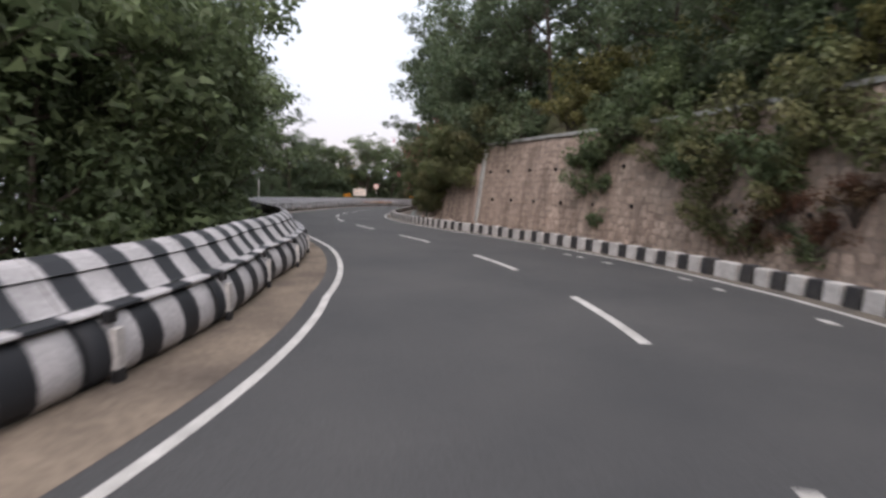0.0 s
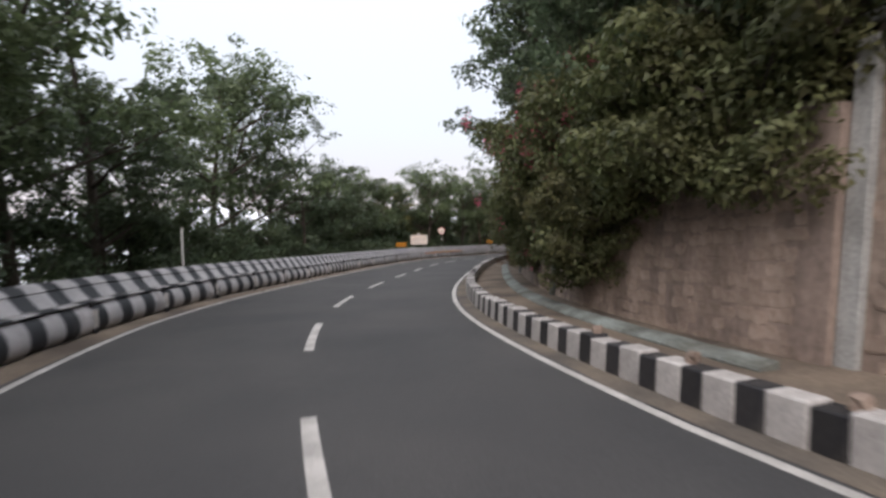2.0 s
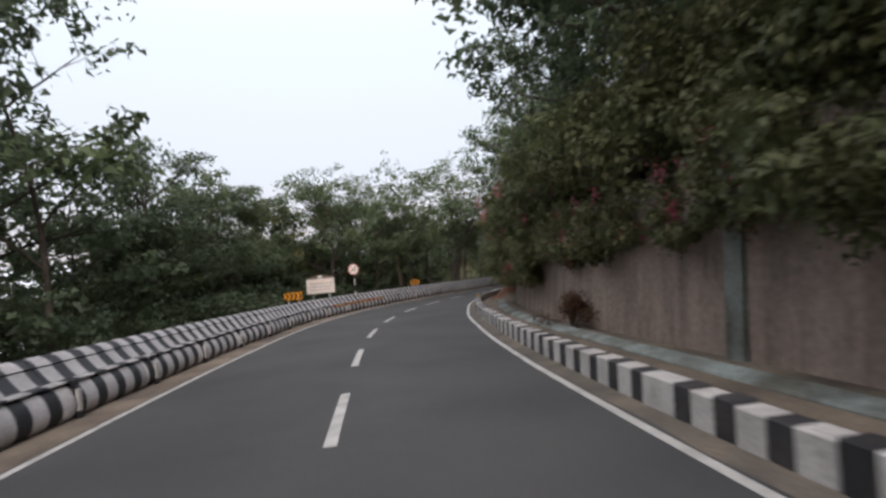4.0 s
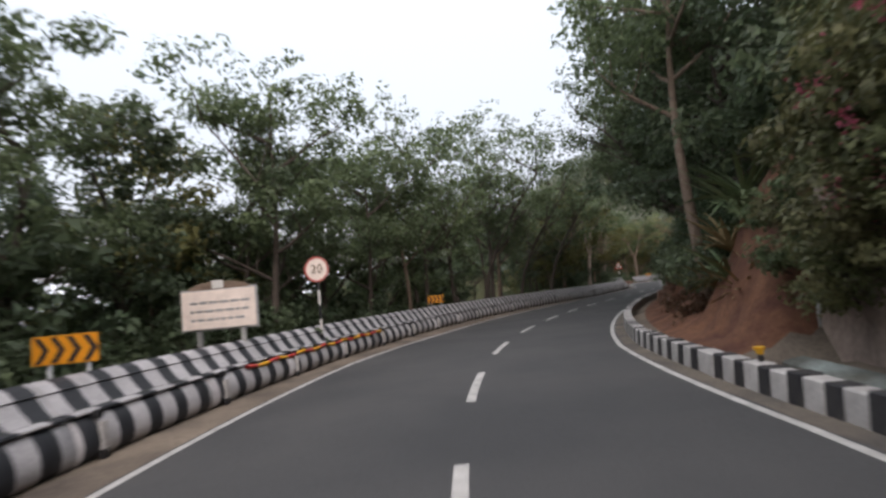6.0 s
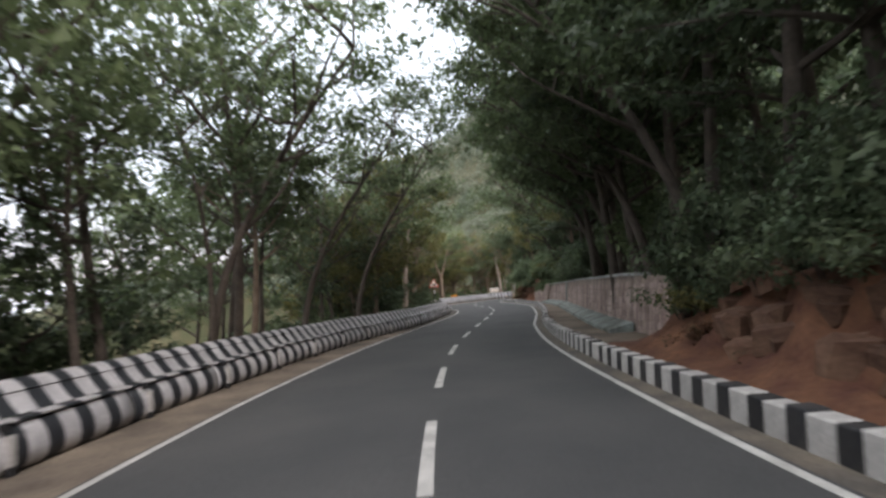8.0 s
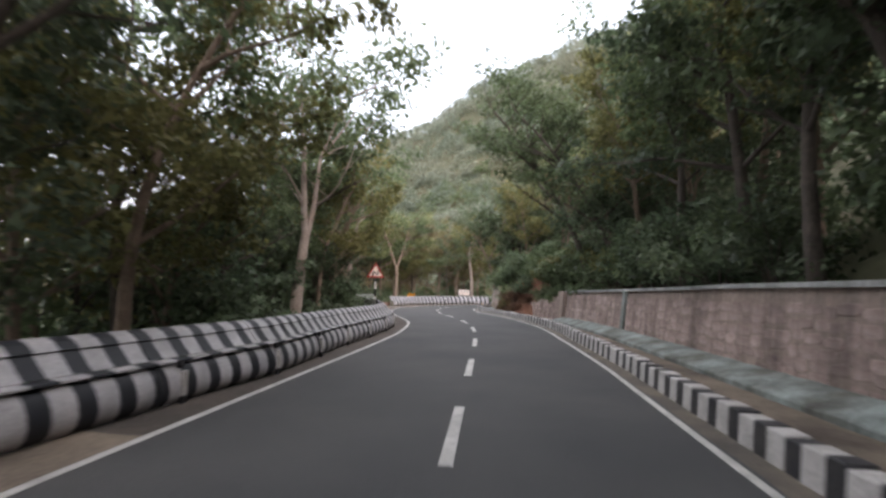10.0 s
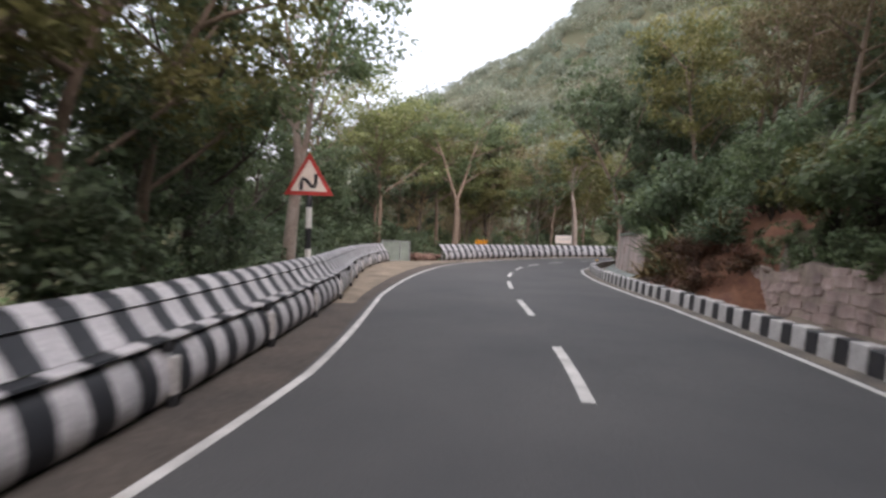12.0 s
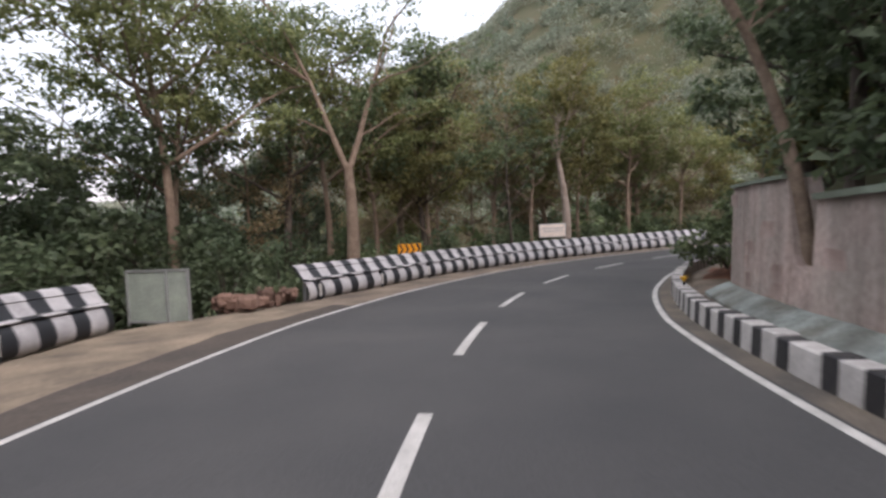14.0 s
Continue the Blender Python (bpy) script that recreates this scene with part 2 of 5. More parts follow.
M = {
    "asphalt": material("asphalt", (0.047, 0.048, 0.049), (0.069, 0.068, 0.067), rough=0.8, scale=0.35, fine=45, bump=0.35),
    "line": material("road_paint", (0.52, 0.505, 0.48), (0.33, 0.32, 0.30), rough=0.7, scale=3.0, fine=70, bump=0.15),
    "soil": material("dark_soil", (0.085, 0.07, 0.058), (0.055, 0.048, 0.042), rough=0.95, scale=1.1, fine=14, bump=0.6),
    "dust": material("road_dust", (0.155, 0.128, 0.10), (0.075, 0.068, 0.06), rough=0.95, scale=1.3, fine=24, bump=0.4),
    "sand": material("sandy_earth", (0.215, 0.172, 0.13), (0.085, 0.068, 0.055), rough=0.95, scale=0.7, fine=14, bump=0.5),
    "pale_sand": material("pale_sandy_earth", (0.25, 0.20, 0.145), (0.12, 0.098, 0.075), rough=0.95, scale=1.1, fine=14, bump=0.5),
    "earth": material("red_earth", (0.085, 0.036, 0.024), (0.165, 0.078, 0.042), rough=0.95, scale=1.6, fine=9, bump=1.0),
    "earth_rock": material("brown_rock", (0.095, 0.05, 0.034), (0.16, 0.092, 0.06), rough=0.9, scale=1.5, fine=8, bump=0.8, per_object=0.25),
    "forest_floor": material("forest_floor", (0.05, 0.062, 0.03), (0.085, 0.075, 0.042), rough=0.95, scale=0.15, fine=3, bump=0.8),
    "stone": material("wall_stone", (0.30, 0.225, 0.18), (0.385, 0.30, 0.245), rough=0.9, scale=1.6, fine=18, bump=0.6, per_object=0.17, island=0.17),
    "stone_pink": material("wall_stone_pink", (0.28, 0.2, 0.175), (0.40, 0.305, 0.27), rough=0.9, scale=0.9, fine=12, bump=0.6, per_object=0.22, island=0.22),
    "mortar": material("wall_mortar", (0.25, 0.19, 0.155), (0.33, 0.265, 0.22), rough=0.95, scale=0.9, fine=10, bump=0.7),
    "plaster": material("weathered_plaster", (0.34, 0.26, 0.215), (0.25, 0.195, 0.165), rough=0.92, scale=0.8, fine=9, bump=0.6),
    "concrete": material("pale_concrete", (0.40, 0.40, 0.38), (0.30, 0.30, 0.285), rough=0.85, scale=1.5, fine=20, bump=0.3),
    "drain": material("limewashed_concrete", (0.29, 0.33, 0.31), (0.12, 0.118, 0.098), rough=0.85, scale=1.2, fine=16, bump=0.3),
    "moss": material("mossy_concrete", (0.20, 0.235, 0.185), (0.12, 0.135, 0.10), rough=0.9, scale=2.5, fine=22, bump=0.5),
    "rail": striped("barrier_paint", (0.47, 0.455, 0.46), (0.022, 0.024, 0.028), 1.0),
    "kerb_white": material("kerb_white_paint", (0.48, 0.46, 0.44), (0.34, 0.32, 0.30), rough=0.75, scale=3.5, fine=25, bump=0.3, per_object=0.1),
    "kerb_black": material("kerb_black_paint", (0.022, 0.022, 0.025), (0.045, 0.042, 0.04), rough=0.7, scale=3.5, fine=25, bump=0.3, per_object=0.2),
    "black": flat("black_paint", (0.025, 0.025, 0.027)),
    "white": flat("white_paint", (0.66, 0.64, 0.60)),
    "cream": flat("cream_board", (0.86, 0.74, 0.65)),
    "red": flat("red_paint", (0.52, 0.06, 0.05)),
    "faded_red": flat("faded_red_paint", (0.50, 0.13, 0.11)),
    "faded_brown": flat("faded_brown_paint", (0.20, 0.14, 0.08)),
    "amber": flat("amber_sheet", (0.75, 0.30, 0.015)),
    "yellow": flat("yellow_plastic", (0.8, 0.42, 0.03)),
    "steel": flat("galvanised_steel", (0.42, 0.43, 0.43), rough=0.45, metal=0.6),
    "mesh_green": material("faded_green_sheet", (0.30, 0.34, 0.29), (0.22, 0.25, 0.22), rough=0.8, scale=3, fine=30, bump=0.2),
    "bark": material("brown_bark", (0.16, 0.115, 0.085), (0.24, 0.18, 0.135), rough=0.95, scale=3, fine=14, bump=0.9),
    "bark_dark": material("dark_bark", (0.06, 0.048, 0.04), (0.10, 0.08, 0.065), rough=0.95, scale=3, fine=14, bump=0.9),
    "bark_pale": material("pale_bark", (0.34, 0.28, 0.24), (0.24, 0.185, 0.15), rough=0.9, scale=2.5, fine=12, bump=0.6),
    "leaf_a": material("leaves_green", (0.098, 0.135, 0.07), (0.14, 0.175, 0.082), rough=0.55, scale=0.5, fine=5, bump=0, island=0.4, per_object=0.22, translucent=0.45),
    "leaf_b": material("leaves_dark", (0.08, 0.115, 0.066), (0.115, 0.142, 0.076), rough=0.5, scale=0.5, fine=5, bump=0, island=0.4, per_object=0.2, translucent=0.45),
    "leaf_c": material("leaves_olive", (0.14, 0.145, 0.055), (0.19, 0.17, 0.065), rough=0.6, scale=0.5, fine=5, bump=0, island=0.4, per_object=0.2, translucent=0.45),
    "leaf_d": material("leaves_dry", (0.21, 0.15, 0.085), (0.15, 0.135, 0.07), rough=0.7, scale=0.4, fine=5, bump=0, island=0.35, per_object=0.2, translucent=0.3),
    "leaf_f": material("leaves_creeper", (0.10, 0.125, 0.052), (0.15, 0.142, 0.066), rough=0.55, scale=0.5, fine=5, bump=0, island=0.4, per_object=0.2, translucent=0.35),
    "leaf_e": material("leaves_yellowish", (0.15, 0.18, 0.075), (0.21, 0.22, 0.09), rough=0.6, scale=0.5, fine=5, bump=0, island=0.35, per_object=0.2, translucent=0.45),
    "rubble": material("broken_masonry", (0.13, 0.08, 0.062), (0.21, 0.135, 0.105), rough=0.95, scale=2.0, fine=14, bump=0.8, per_object=0.3),
    "limewash": material("stained_limewash", (0.42, 0.32, 0.285), (0.35, 0.30, 0.265), rough=0.92, scale=1.1, fine=9, bump=0.5),
    # far leaves: distance haze is put into this paler, greyer base colour
    "leaf_far": material("leaves_far_hazed", (0.19, 0.235, 0.18), (0.26, 0.262, 0.195), rough=0.7, scale=0.03, fine=1, bump=0, island=0.15, translucent=0.45),
    # scrub leaves: red of cloth reflected in a windscreen is painted into them
    "leaf_red": material("leaves_reflection_tint", (0.12, 0.045, 0.028), (0.075, 0.06, 0.03), rough=0.6, scale=0.8, fine=5, bump=0, island=0.35, per_object=0.2, translucent=0.3),
    "agave": material("agave_leaf", (0.10, 0.15, 0.07), (0.17, 0.21, 0.10), rough=0.5, scale=2, fine=12, bump=0.1, island=0.3),
    "dry_blade": material("dry_blade", (0.28, 0.20, 0.10), (0.19, 0.15, 0.075), rough=0.8, scale=2, fine=12, bump=0.1, island=0.3),
    "flower": material("pink_petals", (0.58, 0.14, 0.21), (0.48, 0.11, 0.16), rough=0.6, scale=2, fine=8, bump=0, island=0.3, translucent=0.3),
}


def add_streaks(m, low=0.55):
    """Rain stains that run down a wall."""
    n, l = m.node_tree.nodes, m.node_tree.links
    b = n["Principled BSDF"]
    place, mp, tex, mr, mul = n.new("ShaderNodeNewGeometry"), n.new("ShaderNodeMapping"), n.new("ShaderNodeTexNoise"), n.new("ShaderNodeMapRange"), n.new("ShaderNodeMixRGB")
    mp.inputs["Scale"].default_value = (1.5, 1.5, 0.16)
    tex.inputs["Scale"].default_value, tex.inputs["Detail"].default_value, tex.inputs["Roughness"].default_value = 1.0, 7.0, 0.65
    mr.inputs[1].default_value, mr.inputs[2].default_value, mr.inputs[3].default_value, mr.inputs[4].default_value = 0.36, 0.6, low, 1.06
    mul.blend_type, mul.inputs[0].default_value = "MULTIPLY", 1.0
    l.new(place.outputs["Position"], mp.inputs[0])
    l.new(mp.outputs[0], tex.inputs["Vector"])
    l.new(tex.outputs[0], mr.inputs[0])
    l.new(b.inputs["Base Color"].links[0].from_socket, mul.inputs[1])
    l.new(mr.outputs[0], mul.inputs[2])
    l.new(mul.outputs[0], b.inputs["Base Color"])


for key in ("stone", "stone_pink", "mortar", "plaster", "limewash", "drain", "concrete"):
    add_streaks(M[key], 0.5 if key == "stone_pink" else 0.62)


# ---- mesh helpers ----
def mesh_of(name, verts, faces, mats, uvs=None, smooth=False, index=None):
    me = bpy.data.meshes.new(name)
    me.from_pydata([tuple(v) for v in verts], [], faces)
    for m in mats if isinstance(mats, (list, tuple)) else [mats]:
        me.materials.append(m)
    if uvs is not None:
        lay = me.uv_layers.new(name="UVMap")
        vi = np.empty(len(me.loops), dtype=np.int32)
        me.loops.foreach_get("vertex_index", vi)
        lay.data.foreach_set("uv", np.asarray(uvs, dtype=np.float32)[vi].ravel())
    if smooth:
        me.polygons.foreach_set("use_smooth", [True] * len(me.polygons))
    if index is not None:
        me.polygons.foreach_set("material_index", index)
    me.update()
    return me


def part(name, me, parent, label="", m=None):
    ob = new(name, me)
    ob.parent = parent
    if m is not None:
        ob.matrix_basis = m
    return tagged(ob, label=label)


def thing(name, label, category, m=None, group="", kind=""):
    ob = new(name)
    ob.empty_display_size = 0.3
    if m is not None:
        ob.matrix_basis = m
    return tagged(ob, label, category, group, kind)


def finish(bm, name, mat, bevel=0.0, smooth=False):
    if bevel:
        bmesh.ops.bevel(bm, geom=bm.edges[:], offset=bevel, segments=2, affect="EDGES", profile=0.6)
    me = bpy.data.meshes.new(name)
    bm.to_mesh(me)
    bm.free()
    me.materials.append(mat)
    if smooth:
        me.polygons.foreach_set("use_smooth", [True] * len(me.polygons))
    return me


def block(name, size, at, mat, bevel=0.01, rot=None):
    bm = bmesh.new()
    bmesh.ops.create_cube(bm, size=1.0)
    bmesh.ops.scale(bm, vec=size, verts=bm.verts)
    if bevel:
        bmesh.ops.bevel(bm, geom=bm.edges[:], offset=bevel, segments=2, affect="EDGES", profile=0.6)
    if rot is not None:
        bmesh.ops.transform(bm, matrix=rot, verts=bm.verts)
    bmesh.ops.translate(bm, vec=at, verts=bm.verts)
    return finish(bm, name, mat)


def sweep(name, s0, s1, section, mat, step=0.5, closed=False, smooth=False, caps=False, count=float):
    """A cross-section, of (d, z) at each s, drawn along the road."""
    n = max(2, int(round((s1 - s0) / step)) + 1)
    verts, uvs = [], []
    for s in np.linspace(s0, s1, n):
        pts = section(float(s))
        run = 0.0
        for i, (d, z) in enumerate(pts):
            if i:
                run += math.hypot(d - pts[i - 1][0], z - pts[i - 1][1])
            verts.append(P(s, d, z))
            uvs.append((count(s), run))
    k = len(section(s0))
    faces = []
    for i in range(n - 1):
        for j in range(k if closed else k - 1):
            a, b = i * k + j, i * k + (j + 1) % k
            faces.append((a, b, b + k, a + k))
    if caps:
        faces += [tuple(range(k))[::-1], tuple((n - 1) * k + j for j in range(k))]
    return mesh_of(name, verts, faces, mat, uvs, smooth)


def tube(path, radii, sides, verts, faces):
    """Adds a tapered round limb along a path of Vectors."""
    base = len(verts)
    for i, p in enumerate(path):
        t = (path[min(i + 1, len(path) - 1)] - path[max(i - 1, 0)]).normalized()
        a = t.orthogonal().normalized()
        b = t.cross(a)
        for j in range(sides):
            w = 2 * math.pi * j / sides
            verts.append(p + (a * math.cos(w) + b * math.sin(w)) * radii[i])
    for i in range(len(path) - 1):
        for j in range(sides):
            q, r = base + i * sides + j, base + i * sides + (j + 1) % sides
            faces.append((q, r, r + sides, q + sides))


def leaf_mesh(name, centres, length, width, mat, rng, up=0.35, droop=0.0):
    """Pointed leaves, one at each centre, turned at random."""
    c = np.asarray(centres, dtype=np.float64)
    n = len(c)
    a = rng.normal(size=(n, 3))
    a[:, 2] = a[:, 2] * 0.55 - droop
    a /= np.linalg.norm(a, axis=1)[:, None]
    nn = rng.normal(size=(n, 3))
    nn[:, 2] += up * 3
    b = np.cross(nn, a)
    b /= np.linalg.norm(b, axis=1)[:, None] + 1e-9
    k = rng.uniform(0.65, 1.35, (n, 1))
    fold = np.cross(a, b) * width * 0.25 * k
    v = np.stack([c - a * length * 0.55 * k, c - b * width * 0.6 * k + a * length * 0.1 * k + fold, c + a * length * 0.5 * k + b * width * 0.5 * k], 1).reshape(-1, 3)
    me = bpy.data.meshes.new(name)
    me.vertices.add(3 * n)
    me.vertices.foreach_set("co", v.ravel())
    me.loops.add(3 * n)
    me.loops.foreach_set("vertex_index", np.arange(3 * n, dtype=np.int32))
    me.polygons.add(n)
    me.polygons.foreach_set("loop_start", np.arange(0, 3 * n, 3, dtype=np.int32))
    me.update(calc_edges=True)
    me.validate()
    me.materials.append(mat)
    return me


def clump_mesh(name, centres, radii, per, length, width, mat, rng, squash=0.6, droop=0.0, up=0.55):
    """Leaves in rounded clumps: each lies on the shell of its clump, faces outwards and to the sky, and points along the shell."""
    c, r = np.repeat(np.asarray(centres, dtype=np.float64), per, 0), np.repeat(np.asarray(radii, dtype=np.float64), per)
    n = len(c)
    e = rng.normal(size=(n, 3))
    e[:, 2] += 0.35
    e /= np.linalg.norm(e, axis=1)[:, None]
    o = c + e * (r * rng.uniform(0.35, 1.0, n) ** 0.6 * rng.uniform(0.8, 1.15, n))[:, None] * (1, 1, squash)
    nor = e * (1, 1, 1 / squash ** 0.5) + np.array((0, 0, up)) + rng.normal(size=(n, 3)) * 0.42
    nor /= np.linalg.norm(nor, axis=1)[:, None]
    a = rng.normal(size=(n, 3)) * (1, 1, 0.6) + e * 0.7 - np.array((0, 0, 0.3 + droop))
    a -= nor * (a * nor).sum(1)[:, None]
    a /= np.linalg.norm(a, axis=1)[:, None] + 1e-9
    b = np.cross(nor, a)
    k = rng.uniform(0.6, 1.4, (n, 1))
    v = np.stack([o - a * length * 0.45 * k - b * width * 0.42 * k, o - a * length * 0.2 * k + b * width * 0.58 * k, o + a * length * 0.55 * k - nor * length * 0.12 * k], 1).reshape(-1, 3)
    me = bpy.data.meshes.new(name)
    me.vertices.add(3 * n)
    me.vertices.foreach_set("co", v.ravel())
    me.loops.add(3 * n)
    me.loops.foreach_set("vertex_index", np.arange(3 * n, dtype=np.int32))
    me.polygons.add(n)
    me.polygons.foreach_set("loop_start", np.arange(0, 3 * n, 3, dtype=np.int32))
    me.update(calc_edges=True)
    me.validate()
    me.materials.append(mat)
    return me


# ---- ground ----
def bank_height(s):
    """How high the hillside stands just behind the wall or bank on the right."""
    return float(np.interp(s, [-16, 16, 19, 59, 60.5, 64.5, 67, 74, 75.5, 79.5, 81, 84, 88, 121, 128, 135, 142, 149, 158, 230], [4.0, 4.0, 3.4, 3.2, 4.2, 4.0, 1.4, 1.5, 2.1, 2.1, 1.4, 1.2, 1.8, 1.8, 2.0, 2.0, 2.2, 2.2, 1.2, 1.2]))


def right_profile(s, d):
    """Height of the ground at d metres right of the centre line (d positive)."""
    k = -kerb_face(s) + 0.45
    wall = bank_height(s)
    earthy = float(np.interp(s, [59, 61, 83, 86, 126, 129, 133, 135, 149, 151], [0, 1, 1, 0, 0, 1, 1, 0, 0, 0.6]))
    start = 5.0 + 1.7 * (1 - earthy)
    if d < k:
        return 0.0
    if d < start:
        return 0.04 + earthy * 0.25 * (d - k)
    foot = 0.04 + earthy * 0.25 * (start - k)
    rise = min(1.0, (d - start) / ((1.0 if 75 < s < 80.5 else 1.9) if earthy > 0.5 else 0.35))
    return foot + (wall - foot) * rise + 0.62 * max(0.0, d - 7.0) * (1.0 if d < 32 else 0) + (0.62 * 25 + 0.3 * (d - 32) if d >= 32 else 0)


def left_profile(s, d):
    r = rail(s) + 0.6
    if d < r:
        return 0.0
    steep = float(np.interp(s, [-16, 30, 60, 74, 80, 98, 106, 118, 135, 150, 230], [0.30, 0.35, 0.35, 0.5, 0.95, 0.9, 0.5, 0.3, 0.35, 0.18, 0.1]))
    fall = float(np.interp(s, [70, 78], [0, 0.6])) * min(max(0.0, d - r - float(np.interp(s, [125, 140], [8, 14]))), 60.0)
    return -0.1 - fall - steep * min(d - r, 55.0) - 0.4 * min(max(0.0, d - r - 55.0), 150.0) - 0.06 * max(0.0, d - r - 205.0)


def lumps(x, y, size, amount):
    return noise.fractal(Vector((x / size, y / size, 3.7)), 0.9, 2.1, 3) * amount


def hill(x, y):
    """The forested mountain beyond the bend."""
    dx, dy = x - 30.0, y - 100.0
    r = math.hypot(dx, dy)
    az = math.degrees(math.atan2(dx, dy))
    el = float(np.interp(az, [-60, -10, 10, 20, 27, 35, 47, 60, 90, 130, 160], [0, 1, 3.5, 9, 13, 16.5, 23.5, 27, 25, 16, 0]))
    top = math.tan(radians(el)) * 330
    up = min(1.0, max(0.0, (r - 95) / 235))
    return top * up * up * (3 - 2 * up) * (1.0 if r < 420 else max(0.0, 1 - (r - 420) / 500))


PL = np.stack([CX, CY], 1)


def road_place(x, y):
    j = int(((PL[:, 0] - x) ** 2 + (PL[:, 1] - y) ** 2).argmin())
    th = TH[j]
    d = -(math.cos(th) * (x - CX[j]) + math.sin(th) * (y - CY[j]))
    along = -math.sin(th) * (x - CX[j]) + math.cos(th) * (y - CY[j])
    r = math.hypot(x - CX[j], y - CY[j])
    return float(SS[j]), (r if d > 0 else -r), float(CZ[j]), along


def ground_z(x, y):
    s, d, z0, _ = road_place(x, y)
    h = left_profile(s, d) if d >= 0 else right_profile(s, -d)
    h = min(h, 60.0)
    big = min(1.0, abs(d) / 30.0)
    m = hill(x, y)
    return max(z0 + h + lumps(x, y, 9.0, 0.9 * big) + lumps(x, y, 45.0, 6.0 * big * big), m + lumps(x, y, 30, 7.0) if m > 4 else -99)


def spread(lo, hi, fine, far):
    mid = list(np.arange(lo, hi + 0.1, fine))
    out, step = [], fine
    while step < far:
        step *= 1.35
        out.append(step)
    edge = np.cumsum(out)
    return [lo - e for e in edge[::-1]] + mid + [hi + e for e in edge]


gx, gy = spread(-60, 150, 2.2, 900), spread(-45, 200, 2.2, 900)
gv, gf = [], []
for y in gy:
    for x in gx:
        s, d, z0, _ = road_place(x, y)
        z = ground_z(x, y)
        if abs(d) < 9.5:
            sink = min(1.0, (9.5 - abs(d)) / 2.0)
            z = z - 0.25 - sink * (1.2 + max(0.0, z - z0))
        gv.append((x, y, z))
w = len(gx)
for j in range(len(gy) - 1):
    for i in range(w - 1):
        gf.append((j * w + i, j * w + i + 1, (j + 1) * w + i + 1, (j + 1) * w + i))
ground = tagged(new("ground", mesh_of("ground", gv, gf, M["forest_floor"], smooth=True)), "leaf-strewn wooded hillside falling to a valley", "ground", kind="structure")


def verge_right(s):
    k = -kerb_face(s) + 0.1
    out = []
    for d in np.linspace(k, 10.5, 22):
        h = right_profile(s, d) if d > k else 0.0
        earthy = 59 < s < 86 or 126 < s < 135 or s > 150
        rough = min(1.0, max(0.0, d - (4.4 if earthy else 6.4))) * (0.95 if 74 < s < 81 else 0.6)
        q = P(s, -d)
        out.append((-d, h + 0.02 + rough * noise.fractal(Vector((q.x * 0.9, q.y * 0.9, h * 0.8)), 0.8, 2.2, 4)))
    return out


def shoulder(s):
    """How far the asphalt reaches beyond the edge line on the valley side."""
    return float(np.interp(s, [-16, 12, 22, 90, 98, 118, 124, 140, 150, 230], [0.30, 0.34, 0.14, 0.14, 0.10, 0.10, 0.2, 0.14, 0.14, 0.2]))


def verge_left(s):
    r = rail(s)
    e = edge_left(s) + shoulder(s) - 0.04
    ds = list(np.linspace(e, r + 0.6, 6)) + list(np.linspace(r + 1.0, 10.5, 9))
    out = []
    for i, d in enumerate(ds):
        q = P(s, d)
        out.append((d, left_profile(s, d) + (0.004 if i == 0 else 0.012 + 0.03 * noise.noise(Vector((q.x * 1.3, q.y * 1.3, 0)))) - (0.0 if d < r + 0.6 else 0.15 * noise.noise(Vector((q.x * 0.5, q.y * 0.5, 4))))))
    return out


def earth_index(me, fn):
    """Chooses a material for each face by its place along the road."""
    idx = []
    for poly in me.polygons:
        uv = me.uv_layers[0].data[poly.loop_indices[0]].uv
        idx.append(fn(uv[0], poly))
    me.polygons.foreach_set("material_index", idx)
    return me


vr = sweep("verge", S0, S_END, verge_right, [M["sand"], M["earth"], M["forest_floor"]], 0.6, smooth=True)
earth_index(vr, lambda s, p: 1 if (60 < s < 86 or 127 < s < 135 or s > 150) and p.center.z - float(np.interp(s, SS, CZ)) > 0.1 else (2 if p.center.z - float(np.interp(s, SS, CZ)) > 1.0 else 0))
tagged(new("verge_right", vr), "red earth bank and brown soil behind the kerb", "verge", kind="structure")
vl = sweep("verge", S0, S_END, verge_left, [M["sand"], M["forest_floor"], M["soil"], M["pale_sand"]], 0.6, smooth=True)
earth_index(vl, lambda s, p: 1 if p.index % 14 > 6 else (2 if 97 < s < 125.5 or (97 < s < 146 and p.index % 14 < 1) else 3 if 125 < s < 146 else 0))
tagged(new("verge_left", vl), "sandy shoulder beneath the striped crash barrier", "verge", kind="structure")


# ---- road ----
def road_section(s):
    a, b = edge_left(s) + shoulder(s), -kerb_face(s) + 0.12
    return [(d, 0.0) for d in np.linspace(a, -b, 13)]


tagged(new("road", sweep("road", S0, S_END, road_section, M["asphalt"], 0.5, smooth=True)), "smooth dark grey asphalt road with two lanes", "road", kind="structure")


tagged(new("gutter", sweep("gutter", S0, S_END, lambda s: [(-edge_right(s) - 0.10 - 0.05 * noise.noise(Vector((s * 0.9, 7, 0))), 0.003), (-edge_right(s) - 0.22, 0.009), (kerb_face(s) - 0.06, 0.02)], M["dust"], 0.5, smooth=True)),
       "strip of brown dust gathered along the kerb", "gutter", kind="structure")


def stripe(s0, s1, d, wide, step=0.5):
    return sweep("lane_mark", s0, s1, lambda s: [(d(s) + wide / 2, 0.002), (d(s) + wide / 2 - 0.006, 0.006), (d(s) - wide / 2 + 0.006, 0.006), (d(s) - wide / 2, 0.002)], M["line"], step)


